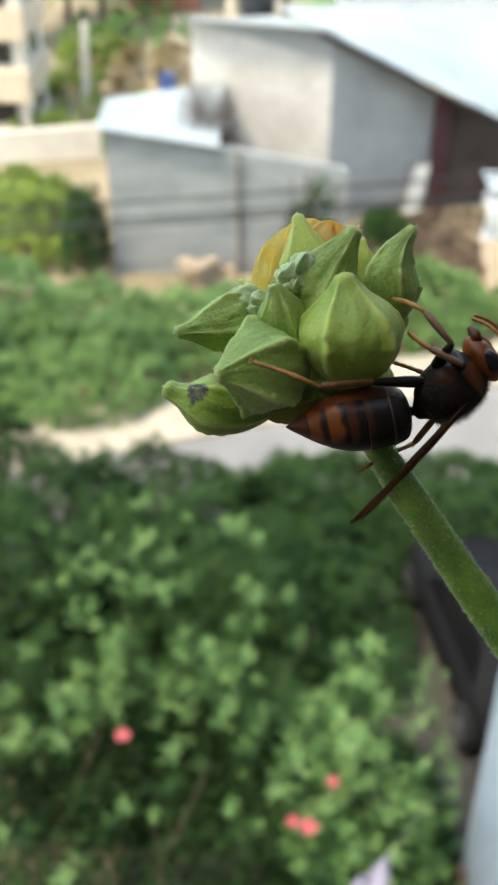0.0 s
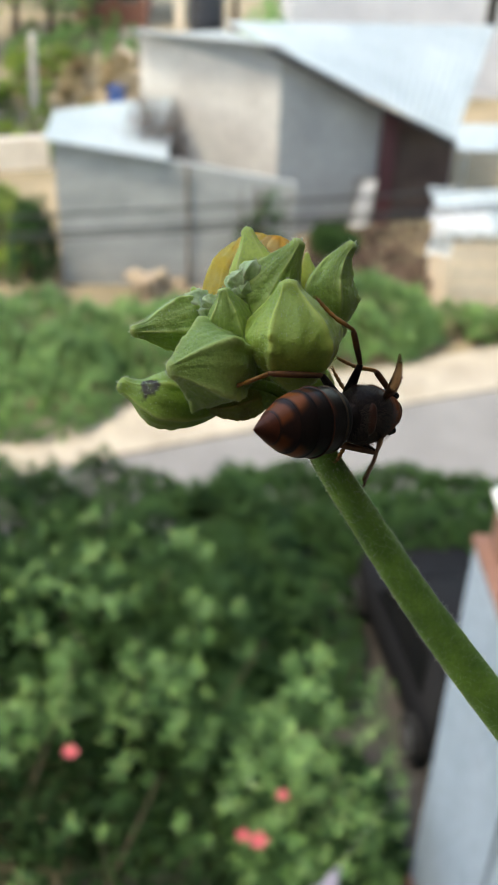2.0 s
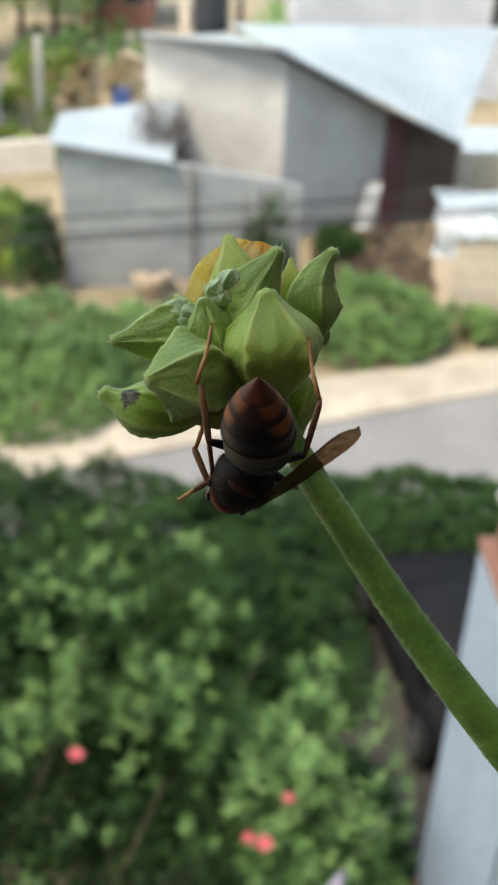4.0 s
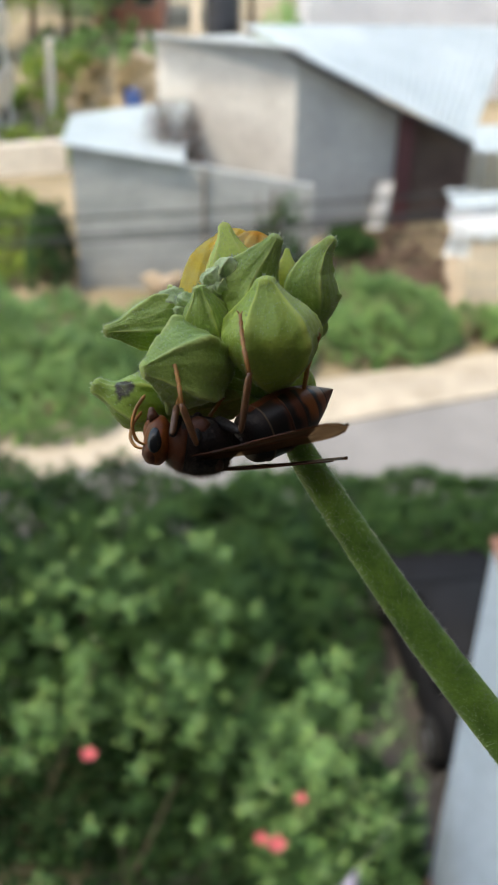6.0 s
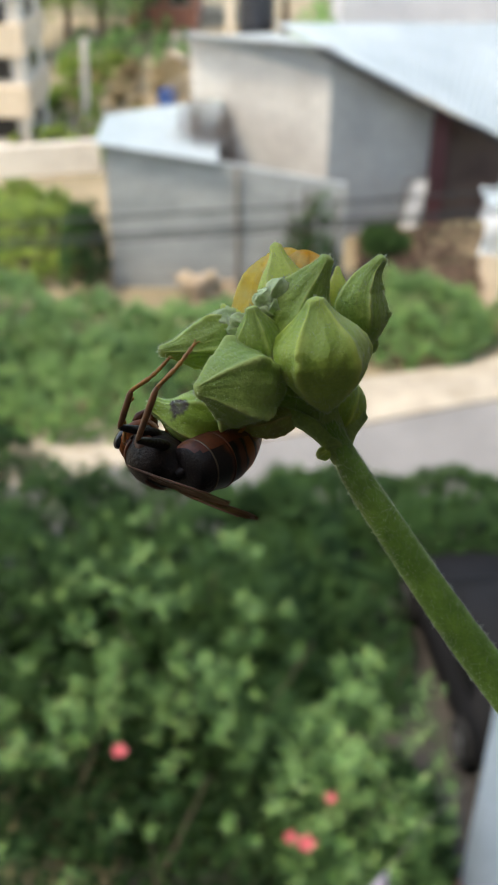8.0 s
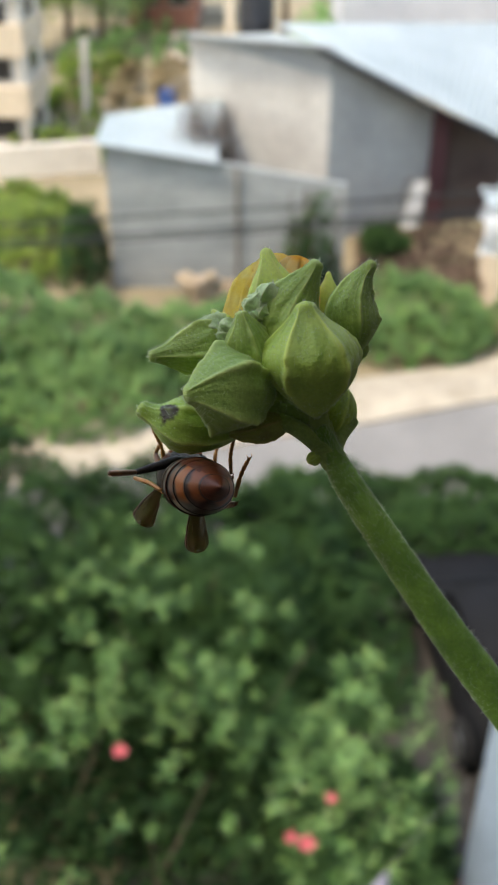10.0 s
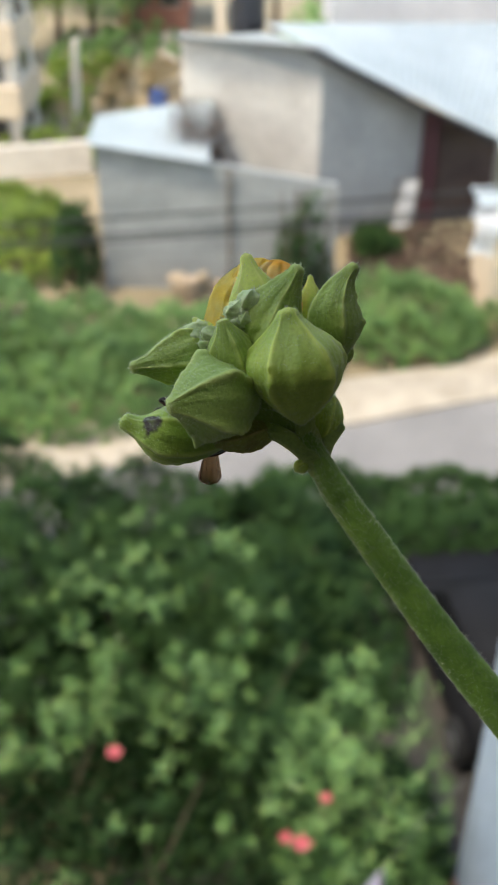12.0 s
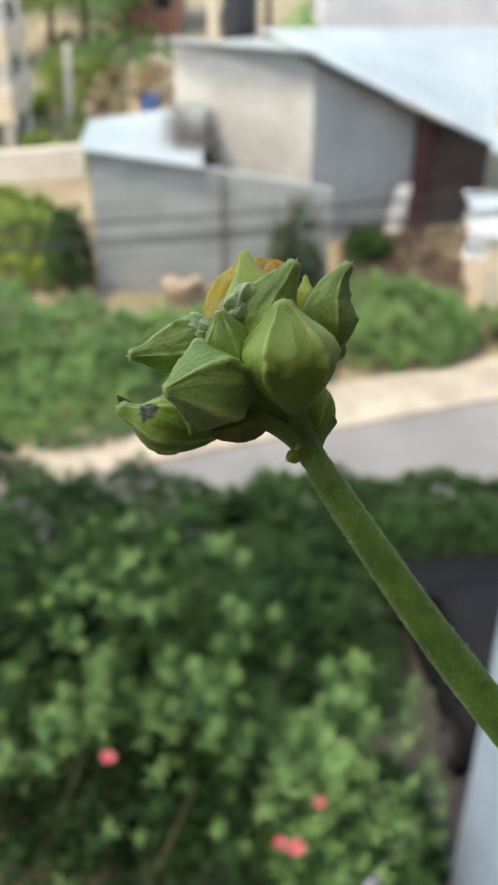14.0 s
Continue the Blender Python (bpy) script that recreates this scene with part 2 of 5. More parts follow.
def stalk(name, pts, radii, mat, parent, label="", n=10, hairs=0, sides=20, rough=0.02):
    line = smooth_line([Vector(p) * MM for p in pts], n)
    m = len(line) - 1
    rad = []
    for i in range(m + 1):
        f = i / m * (len(radii) - 1)
        k = min(int(f), len(radii) - 2)
        rad.append((radii[k] + (radii[k + 1] - radii[k]) * (f - k)) * MM * (1 + rough * noise.noise(Vector((i * 0.7, 3, 1)))))
    bm = bmesh.new()
    rings = tube(bm, line, rad, sides)
    bm.normal_update()
    for ring in rings:
        for v in ring:
            v.co += v.normal * 0.025 * MM * noise.noise(v.co * 1800)
    axis = (line[-1] - line[0]).normalized()
    visible = rings[: int(len(rings) * 0.62)] if hairs > 900 else rings
    for _ in range(hairs):
        i = rng.randrange(len(visible) - 1)
        k = rng.randrange(sides)
        f, g = rng.random(), rng.random()
        a, b2 = visible[i][k], visible[i + 1][k]
        e, e2 = visible[i][(k + 1) % sides], visible[i + 1][(k + 1) % sides]
        p = (a.co * (1 - f) + b2.co * f) * (1 - g) + (e.co * (1 - f) + e2.co * f) * g
        nn = (a.normal * (1 - g) + e.normal * g).normalized()
        hair(fuzz_bm, p, nn, rng.uniform(0.15, 0.5) * MM, 0.028 * MM, axis * rng.uniform(-1.6, 0.4))
    return part(name, bm, mat, parent, label, smooth=True)


SWAY = {
    0.0: pose(0.00008, 0.09871, 9.94987, 59.27, -1.29, 0.77),
    0.2: pose(0.00314, 0.10103, 9.95227, 57.90, 2.10, 0.99),
    0.5: pose(-0.00075, 0.10611, 9.94702, 58.02, -0.60, -0.22),
    1.0: pose(-0.00191, 0.10567, 9.94748, 58.14, 0.09, 0.87),
    1.5: pose(-0.00046, 0.10634, 9.94722, 58.93, -0.21, 0.01),
    2.0: pose(0.00015, 0.10713, 9.94697, 57.37, -0.15, 0.02),
    2.5: pose(-0.00177, 0.10787, 9.94586, 57.00, -0.61, -0.66),
    3.0: pose(-0.00223, 0.10747, 9.94607, 58.89, -1.11, -1.23),
    5.5: pose(-0.00441, 0.10485, 9.94724, 57.79, -0.57, -0.05),
    6.0: pose(-0.00463, 0.10417, 9.94894, 57.61, -0.08, 0.86),
    6.5: pose(-0.00354, 0.10470, 9.94770, 57.48, -0.41, 0.93),
    7.0: pose(-0.00305, 0.10625, 9.94566, 57.18, -0.98, -0.11),
    7.5: pose(-0.00334, 0.10456, 9.94572, 58.03, -1.14, 0.06),
    8.0: pose(-0.00233, 0.10531, 9.94568, 57.94, -1.04, 0.06),
    10.5: pose(-0.00369, 0.10500, 9.94513, 57.25, -1.25, -0.21),
    10.7: pose(0.00217, 0.10604, 9.94993, 60.15, 1.65, -0.76),
    11.0: pose(-0.00036, 0.10728, 9.94556, 55.57, -0.13, -0.68),
    11.2: pose(-0.00083, 0.10704, 9.94577, 57.23, 0.57, 0.66),
    11.5: pose(-0.00180, 0.10393, 9.94962, 55.01, 1.41, 0.63),
    11.7: pose(-0.00918, 0.09868, 9.94723, 61.06, -1.67, 1.70),
    11.9: pose(0.00286, 0.10437, 9.95161, 57.11, 2.28, -0.86),
    12.0: pose(-0.00464, 0.10272, 9.94528, 57.69, -2.37, 0.90),
    12.5: pose(-0.00325, 0.10703, 9.94436, 55.41, -0.83, -0.36),
    13.0: pose(-0.00276, 0.10714, 9.94522, 55.46, -0.13, -0.07),
    13.5: pose(-0.00418, 0.10643, 9.94576, 55.89, -0.25, 0.40),
    14.0: pose(-0.00433, 0.10623, 9.94526, 54.77, -0.97, 0.43),
}
plant = tagged(empty("flower_stem"), "hairy green stem with ribbed buds and an opening yellow flower", "flower")

stalk("stem", [(10.37, -10.28, -2.00), (13.66, -16.66, -1.00), (17.70, -22.97, -0.50), (24.29, -32.90, 0.00), (31.22, -42.34, 0.50), (38.71, -51.91, 1.00), (48.28, -64.47, 1.50), (64.0, -116.0, -18.0), (74.0, -152.0, -62.0)],
      [1.15, 1.72, 1.9, 2.12, 2.32, 2.45, 2.6, 2.9, 3.1], stem_green, plant, "hairy green stem", n=14, hairs=7000, sides=28)
stalk("pedicel", [(11.06, -13.58, -1.00), (10.71, -11.38, -2.00), (10.26, -7.70, -2.50)], [1.4, 1.2, 1.2], pedicel_green, plant, n=6, hairs=150)
stalk("pedicel", [(11.99, -14.41, -1.50), (9.93, -11.93, -1.50), (7.35, -9.99, -2.50), (3.76, -8.35, -4.00), (1.30, -6.55, -5.00)], [1.3, 1.05, 1.0, 1.0, 1.0], pedicel_green, plant, n=7, hairs=220)
stalk("pedicel", [(11.75, -13.60, -3.00), (12.88, -11.15, -4.00), (14.37, -9.02, -5.00)], [1.3, 1.1, 1.2], pedicel_green, plant, n=6, hairs=80)
stalk("pedicel", [(10.84, -11.85, -4.00), (9.17, -5.02, -7.00), (6.30, 0.73, -7.00), (5.63, 4.95, -9.00)], [1.5, 1.4, 1.3, 1.2], pedicel_green, plant, n=6)
stalk("pedicel", [(9.89, -6.45, -7.00), (13.48, -2.86, -7.00), (15.03, -0.09, -6.00)], [1.2, 1.1, 1.1], pedicel_green, plant, n=6)
stalk("receptacle", [(2.71, -6.92, -4.50), (6.22, -8.14, -4.00), (8.67, -8.56, -4.00), (10.71, -9.77, -3.00), (11.40, -12.90, -2.00)], [1.05, 1.15, 1.15, 1.2, 1.35], pedicel_green, plant, n=8, hairs=600)
stalk("receptacle", [(3.79, -3.54, -7.50), (6.30, -5.02, -7.00), (8.81, -5.73, -7.00), (10.91, -7.96, -5.00)], [2.3, 2.7, 2.6, 1.8], pedicel_green, plant, n=6)
bud("stipule", (10.65, -13.44, -1.00), (9.55, -13.78, -1.00), (9.01, -14.40, -1.00), 0.85, 20, bud_green, plant, hairs=30, rings=18, sides=30, ridge=0.03, table=ROUND)

bud("bud", (9.95, -8.7, -0.50), (9.5, -2.6, 3.0), (8.53, 4.22, 4.2), 5.7, -34, bud_green, plant, "large ribbed green bud with a pointed tip", ridge=0.14, wart=0.05, seed=1, hairs=600, table=FULL, striped=0.55)
bud("bud", (4.82, -6.36, -4.50), (-0.24, -5.14, 4.00), (-5.19, -6.52, 5.40), 4.85, 26, bud_deep, plant, "large green bud with wavy ribs", ridge=0.17, wart=0.12, seed=2, hairs=600, table=FULL, striped=0.6)
bud("bud", (4.39, 0.14, -4.00), (7.14, 4.48, -0.50), (10.41, 9.46, 0.60), 4.0, 8, bud_deep, plant, ridge=0.13, wart=0.10, rib=0.1, veins=23, striped=1.25, seed=3, hairs=420)
bud("bud", (15.0, -0.9, -6.00), (13.2, 6.10, -4.50), (17.45, 10.04, -4.10), 3.25, 14, bud_deep, plant, ridge=0.13, wart=0.10, rib=0.1, veins=23, striped=1.25, seed=4, hairs=420)
bud("bud", (15.2, -1.5, -7.00), (16.1, 0.0, -6.50), (15.9, 1.9, -6.50), 1.15, 0, bud_deep, plant, ridge=0.05, seed=5, hairs=80, rings=24, sides=40)
bud("bud", (-0.09, 0.42, -4.00), (-4.81, -0.99, -1.00), (-9.78, -1.61, 0.50), 3.35, -20, bud_deep, plant, ridge=0.13, wart=0.10, rib=0.1, veins=23, striped=1.25, seed=6, hairs=400)
bud("bud", (2.00, -9.8, -5.00), (-5.63, -10.9, -1.00), (-11.35, -7.45, -1.90), 3.3, 34, bud_scarred, plant, "green bud with a withered black scar near its tip", ridge=0.12, seed=7, hairs=380, table=NECKED, striped=0.4, wart=0.08, scar=((-7.55, -7.89, 0.60), 1.5))
bud("bud", (6.92, -9.05, -4.00), (2.02, -11.17, -2.00), (-1.08, -10.62, -2.00), 1.75, 10, bud_brown, plant, ridge=0.12, wart=0.16, seed=8, hairs=160)
bud("bud", (2.29, -3.51, -3.00), (1.91, 0.51, 1.50), (1.18, 3.45, 2.10), 3.3, 20, bud_deep, plant, ridge=0.13, wart=0.10, rib=0.1, veins=23, striped=1.25, seed=9, hairs=340)
bud("bud", (11.5, -11.1, -4.50), (13.1, -9.0, -4.60), (13.9, -5.2, -5.20), 1.9, 18, bud_green, plant, "small green bud under the large one", ridge=0.14, wart=0.07, rib=0.2, seed=10, hairs=200, table=ROUND)
YOUNG = (((0.49, 0.73, -3.00), (-2.08, 1.88, -1.00), (-4.13, 2.36, -1.00), 1.6), ((0.64, 0.21, -2.00), (-0.81, 0.66, 0.20), (-1.74, 0.88, 0.60), 1.0), ((0.05, 1.26, -4.00), (-2.12, 2.58, -2.20), (-3.66, 3.04, -2.60), 1.5), ((0.78, 0.90, -2.00), (-0.40, 1.85, 0.40), (-1.34, 2.23, 0.60), 1.1),
         ((2.71, 3.24, -2.00), (3.12, 4.58, 1.20), (3.52, 5.75, 1.00), 1.2), ((3.54, 3.52, -2.00), (4.19, 5.11, 1.20), (5.01, 6.86, 0.80), 1.25), ((4.23, 4.00, -2.00), (5.01, 5.68, 0.60), (6.11, 7.06, 0.00), 1.25), ((2.30, 3.24, -2.00), (2.44, 4.23, 0.80), (2.58, 5.17, 0.80), 1.0),
         ((3.74, 2.84, -1.00), (3.72, 3.54, 1.40), (4.19, 4.28, 1.40), 0.95), ((3.26, 2.84, -1.00), (2.71, 3.10, 1.20), (2.58, 3.50, 1.20), 0.9))
for k, (b0, b1, b2, r) in enumerate(YOUNG):
    bud("young_bud", b0, b1, b2, r, 25 * k, bud_pale, plant, "small downy young bud", ridge=0.28, wart=0.3, rib=0.2, seed=20 + k, hairs=90, rings=22, sides=40, table=ROUND if k % 2 else FULL)

def wrapped_petal(base, bend, tip, radius, turn, seed, parent, mat, name="petal", label=""):
    """One crinkled petal wrapped round the swollen corolla: half a bulging shell with a ruffled rim and real thickness."""
    a, c, b = (Vector(v) for v in (base, bend, tip))
    bm = bmesh.new()
    nu, nv = 40, 30
    grid = []
    for j in range(nv + 1):
        s = j / nv
        p = a * (1 - s) ** 2 + c * 2 * s * (1 - s) + b * s * s
        t = ((c - a) * (1 - s) + (b - c) * s).normalized()
        e1 = (Vector((0, 0, 1)) - t * t.z).normalized()
        e2 = t.cross(e1)
        r = radius * profile(s, DOME)
        row = []
        for i in range(nu + 1):
            th = radians(turn) + (i / nu - 0.5) * 3.5
            q = Vector((math.cos(th) * 2.0, math.sin(th) * 2.0, s * 2.5 + seed * 4.7))
            crinkle = 0.12 * noise.noise(q * 1.3) + 0.12 * noise.noise(Vector((th * 7, s * 2.2, seed))) + 0.09 * noise.noise(Vector((th * 15, s * 4.0, seed + 9))) + 0.05 * noise.noise(Vector((th * 22, s * 16.0, seed + 3)))
            row.append(bm.verts.new((p + (e1 * math.cos(th) + e2 * math.sin(th)) * r * (1 + crinkle * (0.35 + s))) * MM))
        grid.append(row)
    for r0, r1 in zip(grid, grid[1:]):
        for i in range(nu):
            bm.faces.new((r0[i], r0[i + 1], r1[i + 1], r1[i]))
    bmesh.ops.solidify(bm, geom=list(bm.faces), thickness=0.08 * MM)
    return part(name, bm, mat, parent, label, smooth=True)


DOME = ((0, 0.55), (0.15, 0.8), (0.35, 0.98), (0.55, 1.0), (0.72, 0.9), (0.86, 0.68), (0.95, 0.42), (1.0, 0.12))
flower = wrapped_petal((5.2, 1.0, -10.0), (4.6, 7.0, -9.5), (6.6, 11.9, -9.5), 4.3, 40, 1, plant, petal_yellow, "corolla", "half-open crinkled yellow corolla")
wrapped_petal((3.4, -1.6, -10.4), (2.9, 5.0, -10.2), (5.5, 11.3, -10.0), 4.7, -70, 2, flower, petal_orange)
wrapped_petal((6.5, 1.2, -9.4), (7.4, 7.2, -9.2), (8.2, 11.7, -9.2), 4.2, -40, 3, flower, petal_cream)
SEPAL = ((0, 0.4), (0.1, 0.8), (0.3, 1.0), (0.5, 0.93), (0.65, 0.7), (0.8, 0.4), (0.9, 0.27), (0.97, 0.2), (1.0, 0.05))
bud("sepal", (5.8, 1.2, -5.6), (5.2, 6.6, -3.4), (4.05, 12.0, -5.0), 3.3, 30, sepal_green, plant, "pale green sepal", ridge=0.06, seed=31, hairs=160, flat=0.34, table=SEPAL)
bud("sepal", (-0.6, 2.0, -7.6), (-2.0, 3.4, -7.4), (-2.6, 4.9, -7.8), 1.4, 30, sepal_green, plant, ridge=0.06, seed=32, hairs=40, flat=0.4, table=SEPAL)
bud("sepal", (11.6, 4.2, -10.4), (12.2, 7.2, -10.2), (12.1, 9.9, -10.4), 1.5, 30, sepal_green, plant, ridge=0.06, seed=33, hairs=60, flat=0.4, table=SEPAL)

part("down", fuzz_bm, hair_pale, plant, "fine pale hairs", kind="stuff")
plant.matrix_world = SWAY[0.0]

# ---------------------------------------------------------------- hornet (its own axes: x ahead, y to its left, z to its back)
chitin_black = material("black_chitin", (0.017, 0.009, 0.007), (0.007, 0.005, 0.005), scale=300, fine=2500, rough=0.55, bump=0.8, depth=0.0002, gloss=0.3)
thorax_dark = material("dark_brown_chitin", (0.026, 0.011, 0.007), (0.008, 0.005, 0.004), scale=420, fine=2500, rough=0.58, bump=0.9, depth=0.0002, gloss=0.3)
chitin_brown = material("brown_chitin", (0.15, 0.042, 0.014), (0.05, 0.015, 0.008), scale=260, fine=2200, rough=0.48, bump=0.25, depth=0.0001, gloss=0.3)
chitin_orange = material("orange_chitin", (0.30, 0.078, 0.014), (0.15, 0.038, 0.009), scale=280, fine=2200, rough=0.46, bump=0.25, depth=0.0001, subsurface=0.1, gloss=0.3)
chitin_red = material("red_brown_chitin", (0.17, 0.04, 0.013), (0.07, 0.018, 0.009), scale=330, fine=2200, rough=0.45, bump=0.25, depth=0.0001, gloss=0.3)
tarsus_orange = material("leg_orange", (0.55, 0.24, 0.05), (0.36, 0.14, 0.03), scale=400, fine=2200, rough=0.45, bump=0.1, depth=0.0001)
shin_brown = material("shin_brown", (0.26, 0.10, 0.03), (0.06, 0.022, 0.01), scale=300, fine=2200, rough=0.42, bump=0.1, depth=0.0001)
eye_dark = material("eye_black", (0.010, 0.009, 0.010), rough=0.22, bump=0.1, scale=900, fine=6000, depth=0.00003)
band_pale = material("pale_band", (0.11, 0.07, 0.04), rough=0.5, bump=0.1, scale=400, depth=0.0001)
body_hair = material("hornet_hair", (0.10, 0.065, 0.04), rough=0.6, bump=0, scale=40)


def wing_material():
    m = bpy.data.materials.new("amber_wing")
    m.use_nodes = True
    n, l = m.node_tree.nodes, m.node_tree.links
    b = n["Principled BSDF"]
    tc = n.new("ShaderNodeTexCoord")
    tex = n.new("ShaderNodeTexNoise")
    tex.inputs["Scale"].default_value = 420
    l.new(tc.outputs["Object"], tex.inputs["Vector"])
    mix = n.new("ShaderNodeMixRGB")
    mix.inputs[1].default_value, mix.inputs[2].default_value = (0.045, 0.02, 0.009, 1), (0.13, 0.06, 0.024, 1)
    l.new(tex.outputs["Fac"], mix.inputs[0])
    l.new(mix.outputs[0], b.inputs["Base Color"])
    b.inputs["Roughness"].default_value = 0.3
    tl = n.new("ShaderNodeBsdfTranslucent")
    l.new(mix.outputs[0], tl.inputs["Color"])
    tp = n.new("ShaderNodeBsdfTransparent")
    tp.inputs["Color"].default_value = (0.6, 0.4, 0.22, 1)
    m1, m2 = n.new("ShaderNodeMixShader"), n.new("ShaderNodeMixShader")
    m1.inputs[0].default_value, m2.inputs[0].default_value = 0.45, 0.3
    l.new(b.outputs[0], m1.inputs[1])
    l.new(tl.outputs[0], m1.inputs[2])
    l.new(m1.outputs[0], m2.inputs[1])
    l.new(tp.outputs[0], m2.inputs[2])
    l.new(m2.outputs[0], n["Material Output"].inputs["Surface"])
    return m


amber_wing = wing_material()


def lathe(bm, stations, sides=32, wide=1.0, tall=1.0, bend=0.0):
    """A body along x: stations of (x, radius), with a slight arch."""
    rings = []
    for x, r in stations:
        rings.append([bm.verts.new((x * MM, math.cos(a) * r * wide * MM, (math.sin(a) * r * tall + bend * x * x) * MM)) for a in (2 * math.pi * k / sides for k in range(sides))])
    for r0, r1 in zip(rings, rings[1:]):
        for k in range(sides):
            bm.faces.new((r0[k], r0[(k + 1) % sides], r1[(k + 1) % sides], r1[k]))
    bm.faces.new(rings[0][::-1])
    bm.faces.new(rings[-1])
    bmesh.ops.recalc_face_normals(bm, faces=list(bm.faces))
    return bm


def blob(bm, centre, radii, sub=3, rough=0.0, turn=None):
    made = bmesh.ops.create_icosphere(bm, subdivisions=sub, radius=1.0)["verts"]
    for v in made:
        n = 1 + rough * noise.noise(v.co * 2.3)
        p = Vector((v.co.x * radii[0], v.co.y * radii[1], v.co.z * radii[2])) * n
        if turn:
            p = pose(0, 0, 0, *turn).to_3x3() @ p
        v.co = (p + Vector(centre)) * MM
    return bm


hornet = tagged(empty("hornet"), "dark brown and orange hornet with amber wings clinging to the buds", "hornet")

# thorax
bm = bmesh.new()
lathe(bm, [(-4.7, 0.5), (-4.5, 1.3), (-4.0, 2.2), (-3.0, 3.0), (-1.6, 3.5), (0, 3.65), (1.6, 3.55), (3.0, 3.1), (4.0, 2.4), (4.6, 1.6), (4.9, 0.8)], 36, 1.08, 0.98)
for v in bm.verts:
    v.co.z += 0.25 * MM * math.exp(-((v.co.x / MM - 0.6) / 2.2) ** 2) * (1 if v.co.z > 0 else 0)
thorax = part("thorax", bm, thorax_dark, hornet, "black hairy thorax", smooth=True)
bm = bmesh.new()
lathe(bm, [(1.9, 3.3), (2.1, 3.62), (2.7, 3.45), (3.4, 3.0), (4.1, 2.4), (4.5, 1.8)], 36, 1.09, 0.99)
bmesh.ops.delete(bm, geom=[v for v in bm.verts if v.co.z < -1.2 * MM], context="VERTS")
part("pronotum", bm, chitin_brown, thorax, "red-brown collar", smooth=True)
bm = bmesh.new()
blob(bm, (-2.5, 0, 2.55), (0.95, 2.1, 0.75), 3, 0.08)
part("scutellum", bm, chitin_brown, thorax, "red-brown rear shield", smooth=True)
for s in (-1, 1):
    bm = bmesh.new()
    blob(bm, (0.4, s * 2.95, -0.9), (1.9, 1.0, 1.7), 3, 0.12, (0, 15, 0))
    part("side_plate", bm, chitin_brown, thorax, "brown side plate", smooth=True)
    bm = bmesh.new()
    blob(bm, (-2.3, s * 2.55, -0.3), (1.0, 0.8, 1.3), 3, 0.12, (0, -12, 0))
    part("side_plate", bm, chitin_brown, thorax, "brown side plate", smooth=True)
for s in (-1, 1):
    bm = bmesh.new()
    blob(bm, (-0.6, s * 2.85, 1.75), (0.75, 0.4, 0.75), 2, 0.1)
    part("tegula", bm, chitin_orange, thorax, "orange wing base", smooth=True)
bm = bmesh.new()
hr = random.Random(3)
for _ in range(5200):
    a, x = hr.uniform(-0.5, math.pi + 0.5), hr.uniform(-4.2, 4.2)
    r = 3.6 * math.sqrt(max(0.05, 1 - (x / 4.9) ** 2))
    n = Vector((x * 0.06, math.cos(a), math.sin(a))).normalized()
    p = Vector((x, math.cos(a) * r * 0.93, math.sin(a) * r)) * MM
    side = n.orthogonal().normalized() * 0.024 * MM
    t = p + n * hr.uniform(0.4, 1.2) * MM + Vector((hr.gauss(0, 1), hr.gauss(0, 1), hr.gauss(0, 1))) * 0.12 * MM
    bm.faces.new((bm.verts.new(p - side), bm.verts.new(p + side), bm.verts.new(t)))
part("hair", bm, body_hair, thorax, "short brown hairs", kind="stuff")

bm = bmesh.new()
lathe(bm, [(-2.2, 2.7), (-3.2, 2.55), (-4.1, 2.0), (-4.8, 1.35), (-5.4, 0.85), (-5.7, 0.5)], 28, 1.05, 0.95, -0.004)
part("propodeum", bm, thorax_dark, thorax, "sloping dark rear of the thorax", smooth=True)
for ob in (thorax, *thorax.children):
    ob.data.transform(Matrix.Diagonal((0.84, 0.89, 0.9, 1)))

# head, turning at the neck
NECK = (3.15, 0, 0.1)
head = part("head", blob(bmesh.new(), (1.55, 0, -0.3), (1.75, 3.05, 3.15), 4, 0.03), chitin_orange, hornet, "broad orange head", smooth=True)
bm = bmesh.new()
blob(bm, (2.1, 0, 1.2), (1.35, 2.0, 1.6), 3, 0.05)
part("forehead", bm, chitin_brown, head, "brown forehead", smooth=True)
for s in (-1, 1):
    bm = bmesh.new()
    blob(bm, (2.0, s * 2.32, 0.4), (1.0, 0.85, 1.75), 3, 0.02, (0, 8, s * 12))
    part("eye", bm, eye_dark, head, "black kidney-shaped eye", smooth=True)
    bm = bmesh.new()
    tube(bm, [Vector(q) * MM for q in ((2.1, s * 1.5, -2.3), (2.5, s * 1.35, -3.1), (2.6, s * 0.8, -3.9), (2.4, s * 0.15, -4.2))], [0.7 * MM, 0.62 * MM, 0.42 * MM, 0.1 * MM], 12)
    part("mandible", bm, chitin_brown, head, "dark-tipped mandible", smooth=True)
    bm = bmesh.new()
    line = smooth_line([Vector(p) * MM for p in ((3.0, s * 0.7, 0.7), (4.2, s * 1.2, 0.3), (4.9, s * 1.9, -1.2), (4.6, s * 2.5, -3.2), (3.6, s * 2.9, -5.0))], 6)
    tube(bm, line, [0.17 * MM if k < 6 else (0.21 + 0.03 * (k % 2)) * MM for k in range(len(line) - 1)] + [0.08 * MM], 8)
    part("antenna", bm, tarsus_orange, head, "jointed orange antenna", smooth=True)
bm = bmesh.new()
blob(bm, (2.75, 0, -1.5), (0.7, 1.25, 1.35), 3, 0.05)
part("clypeus", bm, chitin_orange, head, smooth=True)
